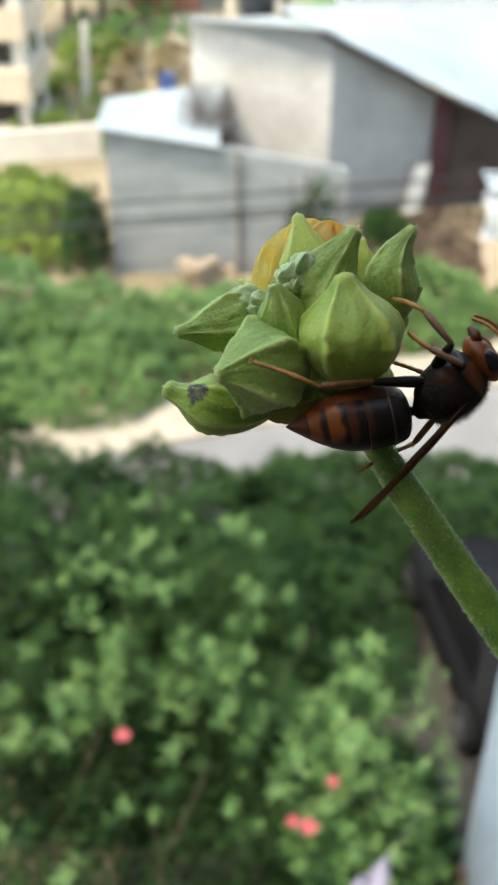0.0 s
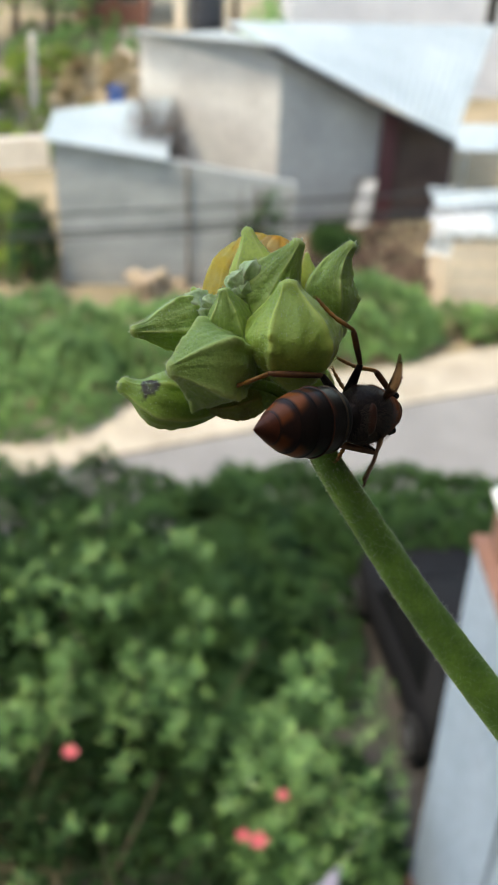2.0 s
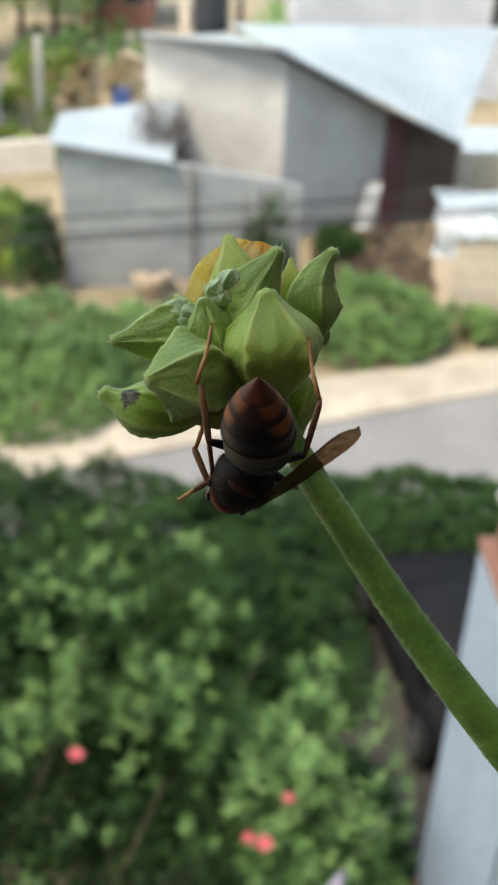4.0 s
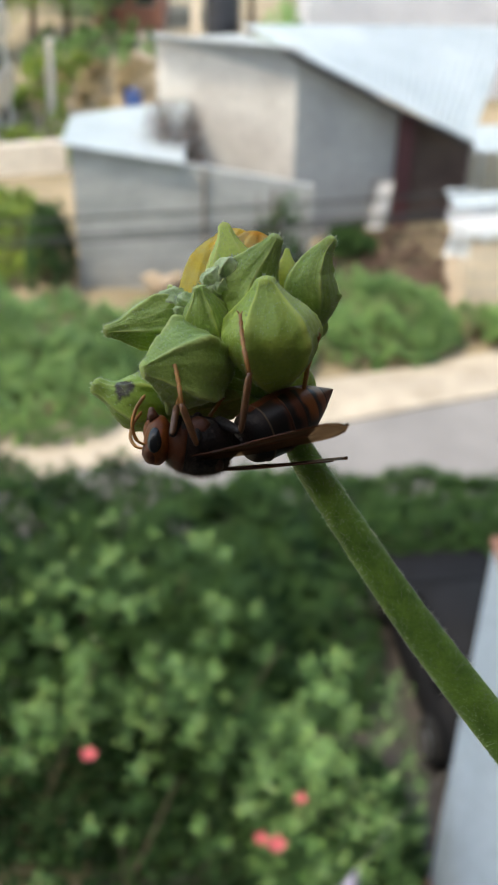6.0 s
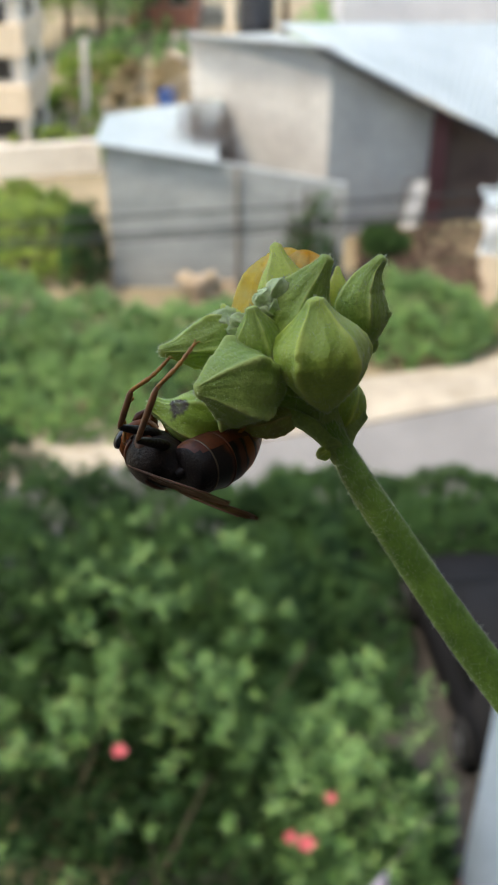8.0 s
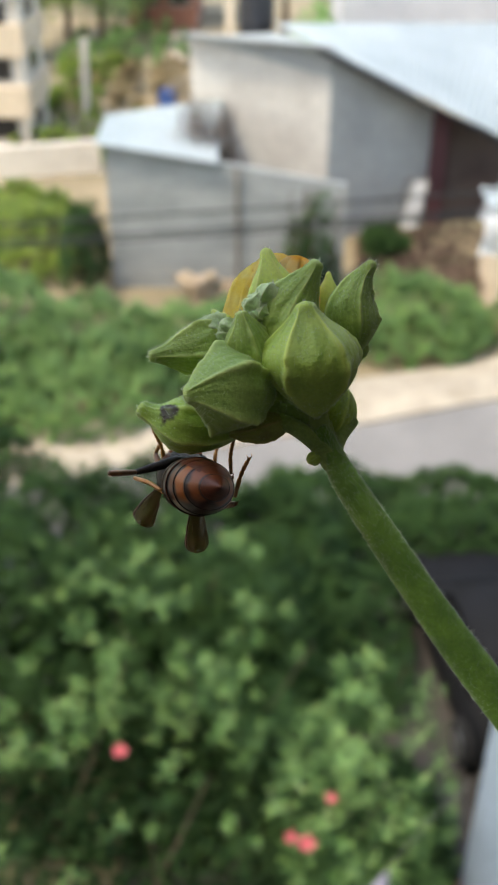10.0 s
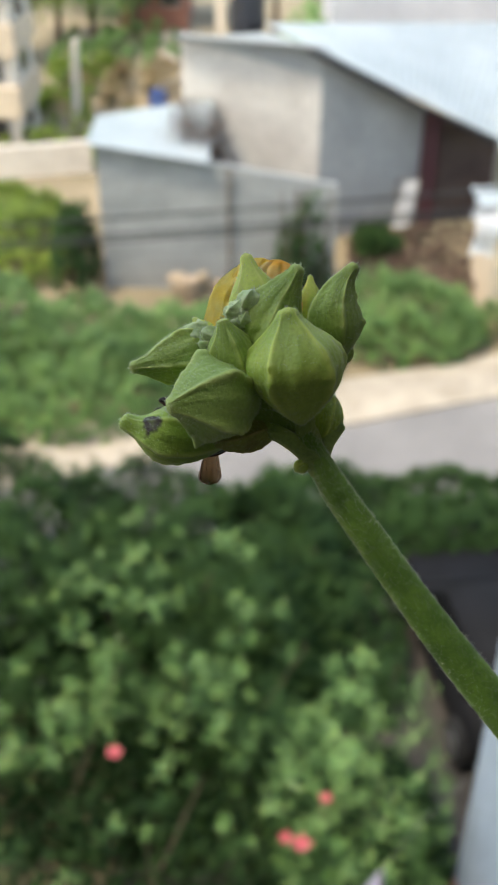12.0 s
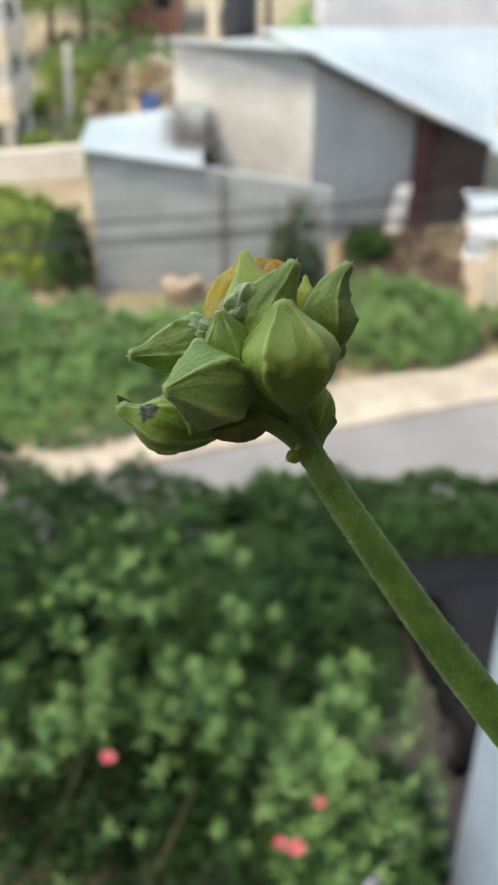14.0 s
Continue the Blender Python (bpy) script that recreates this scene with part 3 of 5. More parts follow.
for ob in (head, *head.children):
    ob.data.transform(Matrix.Scale(0.9, 4))
head.matrix_basis = pose(*(v * MM for v in NECK))

# abdomen, turning at the waist: overlapping plates
WAIST = (-4.7, 0, -0.65)
bm = bmesh.new()
lathe(bm, [(0.6, 0.3), (0.2, 0.5), (-0.5, 0.62), (-0.9, 1.2)], 20)
abdomen = part("abdomen", bm, chitin_black, hornet, "banded abdomen", smooth=True)
OUTLINE = ((0.2, 0.9), (0.4, 1.9), (0.7, 2.6), (1.2, 3.02), (2.2, 3.3), (3.6, 3.45), (5.2, 3.5), (6.8, 3.38), (8.4, 3.02), (10.0, 2.36), (11.4, 1.55), (12.6, 0.78), (13.3, 0.3), (13.6, 0.08))


def girth(x):
    return profile(x, OUTLINE) if x > 0.2 else 0.9


def tergite(a, b, mat, label, front, saddle, seed):
    """One overlapping ring plate: dark forward part and back saddle melting into the second colour, its hind rim a little proud."""
    bm = bmesh.new()
    tint = bm.verts.layers.float.new("seam")
    st = [(-(a + (b - a) * k / 14), girth(a + (b - a) * k / 14) * (1 + 0.022 * (k / 14) ** 2)) for k in range(15)]
    st += [(-(b + 0.02), girth(b) * 1.02), (-(b - 0.03), girth(b) * 0.93)]
    lathe(bm, st, 56, 1.12, 0.96, -0.006)
    for v in bm.verts:
        c = v.co / MM
        along = (-c.x - a) / (b - a)
        up = math.atan2(abs(c.y), c.z)
        wave = 0.22 * noise.noise(Vector((c.y * 0.8, c.z * 0.8, seed)))
        v[tint] = smoothstep(front - 0.12, front + 0.16, along + wave) * smoothstep(0.98, 0.86, along) * smoothstep(saddle - 0.25, saddle + 0.3, up + wave + 0.5 * along)
    return part("tergite", bm, mat, abdomen, label, smooth=True)


def plate_colour(name, base, second):
    return material(name, base, tuple(c * 0.45 for c in base), scale=280, fine=2200, rough=0.42, bump=0.25, depth=0.0001, gloss=0.35, seam=second)


plate_black = plate_colour("black_brown_plate", (0.015, 0.008, 0.006), (0.10, 0.028, 0.011))
plate_amber = plate_colour("amber_plate", (0.022, 0.010, 0.007), (0.30, 0.078, 0.013))
plate_rust = plate_colour("rust_plate", (0.045, 0.015, 0.009), (0.22, 0.056, 0.013))
tergite(0.2, 2.55, chitin_black, "black plate with a fine pale hem", 2.0, 0.0, 1)
tergite(2.5, 5.2, plate_black, "black plate", 0.80, 0.9, 2)
tergite(5.1, 7.3, plate_black, "black plate with a brown hind edge", 0.45, 1.3, 3)
tergite(7.2, 9.4, plate_amber, "orange plate with a dark saddle", 0.22, 1.3, 4)
tergite(9.3, 11.4, plate_rust, "red-brown plate with a dark fore edge", 0.30, 1.0, 5)
tergite(11.3, 13.6, chitin_red, "pointed red-brown end plate", 2.0, 0.0, 6)
for a, b in ((0.9, 2.9), (2.8, 5.2), (5.1, 7.4), (7.3, 9.5), (9.4, 11.3)):
    bm = bmesh.new()
    lathe(bm, [(-(a + (b - a) * k / 6), girth(a + (b - a) * k / 6) * (1.012 + 0.02 * k / 6)) for k in range(7)], 36, 1.12, 0.96, -0.006)
    bmesh.ops.delete(bm, geom=[v for v in bm.verts if v.co.z > -2.0 * MM], context="VERTS")
    part("sternite", bm, chitin_red, abdomen, "red-brown belly plate", smooth=True)
for x0, x1, mat in ((2.38, 2.57, band_pale), (5.04, 5.2, chitin_brown)):
    bm = bmesh.new()
    st = [(-(x0 + (x1 - x0) * k / 3), girth(x0) * (1.035 + 0.012 * math.sin(math.pi * k / 3)) + 0.02) for k in range(4)]
    lathe(bm, st, 48, 1.12, 0.96, -0.006)
    part("band", bm, mat, abdomen, "narrow coloured hem", smooth=True)
abdomen.matrix_basis = pose(*(v * MM for v in WAIST))


# wings, folded lengthwise into narrow blades
def make_wing(s):
    b = bmesh.new()
    n, m = 26, 6
    grid = []
    for i in range(n + 1):
        t = i / n
        w = 0.45 + 0.68 * smoothstep(0, 0.5, t) + 0.3 * smoothstep(0.45, 0.85, t)
        w *= math.sqrt(max(0.0, 1 - ((t - 0.8) / 0.2) ** 2)) if t > 0.8 else 1
        grid.append([b.verts.new((-18.0 * t * MM, (j / m * 2 - 1) * max(w, 0.03) * MM, (0.35 * (j / m * 2 - 1) ** 2 + 0.12 * math.sin(j * 2.2 + t * 5) - 0.8 * t * t) * MM)) for j in range(m + 1)])
    for r0, r1 in zip(grid, grid[1:]):
        for j in range(m):
            b.faces.new((r0[j], r0[j + 1], r1[j + 1], r1[j]))
    bmesh.ops.solidify(b, geom=list(b.faces), thickness=0.03 * MM)
    w = part("wing", b, amber_wing, hornet, "folded translucent amber wing", smooth=True)
    for j, (y0, y1, t1, r) in enumerate(((-0.4, -1.2, 0.9, 0.09), (-0.15, -0.5, 0.7, 0.035), (0.0, 0.3, 0.8, 0.03), (0.25, 0.8, 0.72, 0.03))):
        b = bmesh.new()
        tube(b, [((-18.0 * t1 * k / 8) * MM, (y0 + (y1 - y0) * smoothstep(0, 6, k)) * MM, (0.1 + 0.3 * (y1 / 1.7) ** 2 - 0.8 * (t1 * k / 8) ** 2) * MM) for k in range(9)], r * MM, 6)
        part("vein", b, chitin_brown, w, smooth=True)
    return w


HINGE = {1: (0.7, 2.3, 2.1), -1: (0.7, -2.3, 2.1)}
wings = {s: make_wing(s) for s in (1, -1)}

# legs: thigh, shin and foot, each rigid, meeting at the joints
HIPS = {("fore", 1): (2.6, 1.4, -2.3), ("fore", -1): (2.6, -1.4, -2.3), ("mid", 1): (0.4, 1.6, -2.7), ("mid", -1): (0.4, -1.6, -2.7), ("hind", 1): (-1.9, 1.6, -2.4), ("hind", -1): (-1.9, -1.6, -2.4)}
LENGTHS = {"fore": (4.2, 3.9, 4.8), "mid": (4.8, 4.6, 5.6), "hind": (5.6, 6.2, 7.2)}
REST = {"fore": (6.5, 3.6, -5.0), "mid": (1.0, 6.5, -5.0), "hind": (-7.0, 5.5, -4.0)}


def make_leg(kind):
    lf, lt, ls = LENGTHS[kind]
    b = bmesh.new()
    tube(b, [(lf * t * MM, 0, 0) for t in (-0.08, 0.02, 0.25, 0.5, 0.8, 0.97, 1.03)], [r * MM for r in (0.4, 0.62, 0.66, 0.58, 0.46, 0.38, 0.2)], 12)
    leg = part("leg", b, chitin_black, hornet, "dark thigh", smooth=True)
    b = bmesh.new()
    tube(b, [(lt * t * MM, 0, 0) for t in (-0.03, 0.05, 0.3, 0.6, 0.9, 1.02)], [r * MM for r in (0.2, 0.32, 0.38, 0.4, 0.38, 0.2)], 10)
    for s in (-1, 1):
        tube(b, [(lt * 0.96 * MM, 0.2 * s * MM, 0), (lt * 1.08 * MM, 0.5 * s * MM, -0.3 * MM)], [0.09 * MM, 0.02 * MM], 5)
    shin = part("shin", b, shin_brown, leg, "brown shin", smooth=True)
    b = bmesh.new()
    xs = [0.0, 0.42, 0.44, 0.60, 0.62, 0.75, 0.77, 0.88, 0.9, 1.0]
    tube(b, [(ls * x * MM, 0, -0.3 * MM * math.sin(x * math.pi)) for x in xs], [r * MM for r in (0.22, 0.29, 0.19, 0.29, 0.18, 0.28, 0.18, 0.27, 0.16, 0.22)], 10)
    for s in (-1, 1):
        tube(b, [(ls * MM, 0.1 * s * MM, 0), ((ls + 0.35) * MM, 0.3 * s * MM, 0.05 * MM), ((ls + 0.5) * MM, 0.34 * s * MM, -0.3 * MM)], [0.09 * MM, 0.06 * MM, 0.02 * MM], 5)
    foot = part("foot", b, tarsus_orange, leg, "jointed orange foot with claws", smooth=True)
    return leg, shin, foot


legs = {k: make_leg(k[0]) for k in HIPS}


def aim(origin, ahead, up):
    """Axes with x along ahead and z as near up as may be."""
    x = Vector(ahead).normalized()
    y = Vector(up).cross(x)
    y = y.normalized() if y.length > 1e-6 else x.orthogonal().normalized()
    z = x.cross(y)
    return Matrix.Translation(Vector(origin)) @ Matrix((x, y, z)).transposed().to_4x4()


def elbow(a, b, la, lb, pole):
    """The joint between a and b for two lengths, on the side of pole; b is drawn in if out of reach."""
    d = b - a
    L = min(max(d.length, abs(la - lb) * 1.02 + 0.05), (la + lb) * 0.995)
    d = d.normalized()
    b = a + d * L
    side = pole - d * pole.dot(d)
    side = side.normalized() if side.length > 1e-5 else d.orthogonal().normalized()
    c = (L * L + la * la - lb * lb) / (2 * L)
    return a + d * c + side * math.sqrt(max(0.0, la * la - c * c)), b


STANCES = []


def stance(t, centre, ahead, back, tail, left_wing, right_wing, nod=0.0, yaw=0.0, **feet):
    """How the hornet stands at t, in the plant's own millimetres."""
    STANCES.append((t, centre, ahead, back, tail, left_wing, right_wing, nod, yaw, feet))


stance(0.0, (19.81, -8.10, 3.00), (0.76, 0.64, 0.10), (0.63, -0.77, 0.10), (-0.98, -0.19, -0.01), (-0.67, -0.74, 0.05), (-0.63, -0.77, -0.12), nod=-4, yaw=0, hind_l=(-1.33, -5.16, 8.00), mid_l=(14.05, 1.47, 2.00), fore_l=(15.65, -2.21, 2.50), fore_r=(16.78, -2.68, -1.00), mid_r=(14.20, -5.09, -3.00), hind_r=(10.57, -17.07, 0.00))
stance(0.5, (17.89, -7.44, 2.50), (0.32, 0.93, 0.20), (0.93, -0.35, 0.10), (-0.98, -0.22, 0.01), (-0.46, -0.89, 0.06), (-0.35, -0.88, -0.31), nod=48, yaw=0, hind_l=(-1.20, -5.12, 8.00), mid_l=(14.23, 0.77, 3.00), fore_l=(15.54, -2.79, 3.00), fore_r=(15.57, -3.23, 0.00), mid_r=(15.24, -5.07, -3.00), hind_r=(12.35, -15.92, -1.00))
stance(1.0, (17.43, -8.64, 2.50), (0.62, 0.15, -0.77), (0.74, -0.43, 0.51), (-0.83, -0.16, 0.54), (-0.41, -0.84, 0.36), (-0.09, -0.65, -0.75), nod=15, yaw=0, hind_l=(6.49, -8.82, 3.00), mid_l=(11.64, 1.74, 5.50), fore_l=(14.17, 1.08, 4.00), fore_r=(16.20, -1.22, 1.00), mid_r=(18.31, -2.65, -2.00), hind_r=(12.31, -15.43, 0.00))
stance(1.5, (18.63, -11.31, 1.00), (0.62, 0.10, -0.77), (0.78, -0.14, 0.61), (-0.75, -0.13, 0.65), (0.12, 0.25, 0.96), (-0.21, -0.38, 0.90), hind_l=(-0.12, -8.98, 4.00), mid_l=(11.84, 1.66, 5.50), fore_l=(15.12, -4.81, 1.00), fore_r=(14.47, -6.05, -2.00), mid_r=(16.19, -15.98, 1.00), hind_r=(6.17, -16.80, 4.00))
stance(2.0, (17.77, -11.29, 1.00), (0.60, 0.10, -0.79), (0.80, -0.14, 0.59), (-0.68, -0.12, 0.72), (-0.03, 0.17, 0.98), (-0.21, -0.26, 0.94), hind_l=(-0.10, -8.85, 4.00), mid_l=(11.90, 1.76, 5.50), fore_l=(14.90, -4.62, 1.00), fore_r=(14.60, -5.78, -2.00), mid_r=(14.98, -15.65, 1.00), hind_r=(8.10, -10.39, 3.00))
stance(2.5, (18.50, -12.64, -1.50), (0.35, -0.35, -0.87), (0.89, -0.15, 0.42), (-0.99, -0.10, -0.11), (-0.26, 0.47, 0.84), (-0.45, 0.11, 0.89), nod=25, yaw=0, hind_l=(-0.38, -9.33, 4.00), mid_l=(12.42, 0.42, 5.50), fore_l=(15.31, -5.27, 1.00), fore_r=(16.74, -17.72, 1.00), mid_r=(13.53, -18.00, 3.00), hind_r=(10.53, -15.70, 3.00))
stance(3.0, (11.45, -17.68, 5.00), (-0.10, -0.64, -0.76), (0.03, -0.77, 0.64), (-0.24, 0.59, 0.77), (0.44, 0.70, 0.57), (-0.13, 0.56, -0.82), nod=12, yaw=6, hind_r=(2.05, -1.97, 7.00), hind_l=(12.50, -0.38, 7.50), mid_l=(15.77, -4.79, 3.00), mid_r=(5.38, -11.58, 2.00), fore_l=(18.68, -21.92, 3.00), fore_r=(12.72, -24.46, 3.00))
stance(5.5, (4.06, -15.82, 4.00), (-0.70, -0.15, -0.70), (-0.32, -0.81, 0.50), (0.31, 0.44, 0.84), (0.69, 0.34, 0.63), (0.37, 0.37, 0.85), nod=20, yaw=0, hind_r=(5.74, -0.44, 7.50), mid_r=(-1.42, -5.18, 6.50), fore_r=(-4.08, -12.36, 4.00), hind_l=(12.98, -0.75, 5.50), mid_l=(5.89, -10.11, 0.00), fore_l=(-0.05, -10.76, 0.00))
stance(6.0, (1.18, -14.57, 4.00), (-0.99, 0.08, 0.12), (-0.04, -0.94, 0.34), (0.85, 0.38, -0.37), (1.00, 0.02, -0.02), (0.87, 0.15, 0.47), hind_r=(5.75, -0.47, 7.50), mid_r=(-1.49, -5.25, 6.50), hind_l=(14.65, -2.59, 4.00), fore_r=(-0.84, -9.95, 3.00), mid_l=(2.95, -10.22, 0.00), fore_l=(-4.85, -10.84, 0.00))
stance(6.5, (-2.31, -14.85, 4.00), (-0.99, 0.10, 0.10), (-0.07, -0.95, 0.30), (0.79, 0.20, -0.57), (0.98, -0.17, -0.03), (0.83, 0.09, 0.56), hind_r=(5.61, -0.60, 7.50), mid_r=(-1.40, -5.61, 6.50), fore_r=(-5.62, -7.66, 4.00), hind_l=(14.50, -12.02, 1.00), mid_l=(1.96, -11.15, 0.00), fore_l=(-6.90, -10.44, 0.00))
stance(7.0, (-6.67, -14.17, 3.50), (-0.91, 0.40, 0.10), (-0.36, -0.88, 0.30), (0.87, 0.21, -0.45), (0.94, -0.33, -0.02), (0.97, -0.12, 0.20), nod=-8, yaw=15, hind_r=(3.82, -2.89, 7.50), mid_r=(-1.07, -4.88, 6.50), fore_r=(-5.94, -7.29, 4.00), hind_l=(12.41, -11.05, 1.00), mid_l=(-2.95, -10.50, 0.00), fore_l=(-11.34, -8.45, 0.00))
stance(7.5, (-10.17, -13.70, 3.00), (-0.90, 0.43, 0.10), (-0.38, -0.87, 0.30), (0.87, 0.20, -0.44), (0.90, -0.43, -0.03), (0.86, -0.07, 0.50), nod=-5, yaw=28, hind_r=(4.12, -2.93, 7.00), mid_r=(-6.26, -1.89, 4.00), fore_r=(-12.37, -5.29, 2.00), hind_l=(13.19, -10.88, 0.00), mid_l=(-7.59, -11.04, 0.00), fore_l=(-12.04, -9.34, -1.00))
stance(8.0, (-10.04, -14.26, -0.04), (-0.57, 0.44, -0.69), (-0.52, -0.84, -0.11), (0.70, 0.22, -0.67), (0.66, -0.26, 0.70), (0.65, -0.22, 0.73), hind_r=(-5.04, -1.04, 5.33), mid_r=(-8.16, -2.73, 4.38), fore_r=(-13.72, -9.11, 3.33), hind_l=(0.16, -10.86, -0.31), mid_l=(-9.39, -9.45, -1.87), fore_l=(-10.82, -6.70, -2.69))
stance(10.5, (-4.42, -13.66, -14.20), (-0.11, 0.27, -0.96), (-0.32, -0.92, -0.23), (0.11, -0.11, 0.99), (0.05, -0.37, 0.93), (-0.12, -0.22, 0.97), hind_r=(-9.22, -9.28, 0.94), hind_l=(5.28, -11.90, -3.22), mid_l=(1.93, -10.84, -8.18))
stance(11.0, (-3.72, -10.80, -17.00), (-0.11, 0.25, -0.96), (-0.36, -0.91, -0.20), (0.05, -0.12, 0.99), (0.05, -0.32, 0.95), (-0.13, -0.09, 0.99), hind_l=(3.90, -12.25, -2.57), mid_l=(-1.06, -10.00, -7.52))
stance(11.5, (-2.37, -9.00, -18.00), (-0.16, 0.30, -0.94), (-0.36, -0.90, -0.23), (-0.03, -0.14, 0.99), (-0.02, -0.40, 0.91), (-0.15, -0.22, 0.96), hind_l=(1.34, -13.23, -1.31))
stance(12.0, (-2.94, -7.86, -18.50), (-0.13, 0.36, -0.92), (-0.34, -0.89, -0.30), (0.05, -0.03, 1.00), (0.02, -0.34, 0.94), (-0.08, -0.14, 0.99), hind_r=(0.77, -6.90, -13.28), hind_l=(2.96, -6.99, -13.37), mid_r=(-0.09, -6.06, -17.21), mid_l=(2.92, -6.18, -17.33), fore_r=(-0.19, -4.44, -21.11), fore_l=(2.14, -4.53, -21.21))
stance(12.5, (-1.79, -8.31, -19.45), (-0.09, 0.33, -0.94), (-0.30, -0.89, -0.23), (-0.01, -0.03, 1.00), (-0.14, -0.33, 0.93), (-0.11, -0.03, 0.99), hind_r=(-0.35, -4.46, -13.30), hind_l=(1.91, -4.48, -13.28), mid_r=(-1.27, -3.36, -17.27), mid_l=(1.84, -3.39, -17.24), fore_r=(-1.43, -1.42, -21.21), fore_l=(0.96, -1.45, -21.19))
stance(13.0, (-3.08, -7.98, -20.52), (-0.00, 0.33, -0.94), (-0.50, -0.79, -0.22), (-0.05, -0.03, 1.00), (-0.25, -0.20, 0.95), (-0.31, 0.05, 0.95), hind_r=(-0.34, -5.07, -12.45), hind_l=(1.90, -5.07, -12.45), mid_r=(-1.20, -3.98, -16.42), mid_l=(1.88, -3.99, -16.43), fore_r=(-1.33, -2.06, -20.37), fore_l=(1.05, -2.06, -20.37))
stance(13.5, (-3.12, -8.21, -20.65), (-0.00, 0.33, -0.94), (-0.50, -0.79, -0.22), (-0.05, -0.03, 1.00), (-0.25, -0.20, 0.94), (-0.31, 0.05, 0.95), hind_r=(1.37, -5.28, -12.56), hind_l=(3.60, -5.29, -12.56), mid_r=(0.54, -4.22, -16.53), mid_l=(3.60, -4.24, -16.53), fore_r=(0.46, -2.34, -20.48), fore_l=(2.82, -2.35, -20.48))
stance(14.0, (-3.38, -7.58, -20.51), (0.00, 0.32, -0.94), (-0.50, -0.79, -0.22), (-0.05, -0.02, 1.00), (-0.25, -0.19, 0.94), (-0.31, 0.06, 0.95), hind_r=(1.49, -4.61, -12.42), hind_l=(3.72, -4.65, -12.42), mid_r=(0.66, -3.46, -16.40), mid_l=(3.71, -3.52, -16.39), fore_r=(0.57, -1.50, -20.35), fore_l=(2.93, -1.54, -20.35))

def key_hornet():
    body, gaster, skull = [], [], []
    flaps = {1: [], -1: []}
    limbs = {k: ([], [], []) for k in legs}
    perch = [(q[0], aim(Vector(q[1]) * MM, q[2], q[3])) for q in STANCES]
    for t in sorted(SWAY):
        k = max(i for i in range(len(perch)) if perch[i][0] <= t)
        (ta, a), (tb, b) = perch[k], perch[min(k + 1, len(perch) - 1)]
        body.append((t, SWAY[t] @ a.lerp(b, (t - ta) / max(tb - ta, 0.01))))
    for t, centre, ahead, back, tail, lw, rw, nod, yaw, feet in STANCES:
        local = aim(Vector(centre) * MM, ahead, back)
        inv = local.to_3x3().inverted()
        tl = inv @ Vector(tail)
        up = Vector((0, 0, 1)) if abs(tl.normalized().z) < 0.95 else Vector((1, 0, 0))
        gaster.append((t, aim(Vector(WAIST) * MM, -tl, Vector((0.0, 0, 1)) + Vector((1, 0, 0)) * tl.z)))
        skull.append((t, Matrix.Translation(Vector(NECK) * MM) @ pose(0, 0, 0, 0, nod, yaw)))
        for s, w in ((1, lw), (-1, rw)):
            d = inv @ Vector(w)
            flaps[s].append((t, aim(Vector(HINGE[s]) * MM, -d, (0.0, 0.3 * s, 0.95))))
        for (kind, s), (femur_rows, shin_rows, foot_rows) in limbs.items():
            lf, lt, ls = LENGTHS[kind]
            hip = Vector(HIPS[kind, s])
            key = kind + ("_l" if s == 1 else "_r")
            if key in feet:
                target = (local.inverted() @ (Vector(feet[key]) * MM)) / MM
            else:
                x, y, z = REST[kind]
                target = Vector((x, y * s, z))
            pole = Vector((-0.35 if kind == "hind" else 0.2, 0.75 * s, 0.8))
            knee, end = elbow(hip, target, lf, (lt + ls) * 0.955, pole)
            ankle, end = elbow(knee, end, lt, ls, pole)
            f = aim(hip * MM, knee - hip, pole)
            femur_rows.append((t, f))
            fi = f.inverted()
            shin_rows.append((t, fi @ aim(knee * MM, ankle - knee, pole)))
            foot_rows.append((t, fi @ aim(ankle * MM, end - ankle, pole)))
    walk(hornet, body)
    walk(abdomen, gaster)
    walk(head, skull)
    for s in (1, -1):
        walk(wings[s], flaps[s])
    for k, rows in limbs.items():
        for ob, rr in zip(legs[k], rows):
            walk(ob, rr)


# ---------------------------------------------------------------- street, yard and houses
earth = material("dry_earth", (0.36, 0.28, 0.18), (0.20, 0.165, 0.10), scale=0.35, fine=6, rough=0.95, bump=0.4, depth=0.05)
asphalt = material("worn_asphalt", (0.25, 0.234, 0.224), (0.19, 0.177, 0.17), scale=0.6, fine=25, rough=0.9, bump=0.3)
dust = material("sandy_verge", (0.50, 0.425, 0.335), (0.36, 0.30, 0.23), scale=1.2, fine=14, rough=0.95, bump=0.4)
plaster_light = material("cream_plaster", (0.66, 0.61, 0.55), (0.54, 0.49, 0.44), scale=0.8, fine=9, rough=0.85, bump=0.15)
block_grey = material("grey_blockwork", (0.36, 0.365, 0.36), (0.25, 0.26, 0.26), scale=0.9, fine=7, rough=0.9, bump=0.3, stretch=(1, 1, 2.4))
render_grey = material("grey_render", (0.40, 0.40, 0.39), (0.31, 0.31, 0.31), scale=0.7, fine=9, rough=0.88, bump=0.2)
sheet_white = material("pale_roof_sheet", (0.41, 0.45, 0.465), (0.32, 0.36, 0.375), scale=0.5, fine=5, rough=0.45, bump=0.1)
rust = material("rusty_sheet", (0.115, 0.085, 0.072), (0.07, 0.045, 0.042), scale=1.4, fine=12, rough=0.8, bump=0.3)
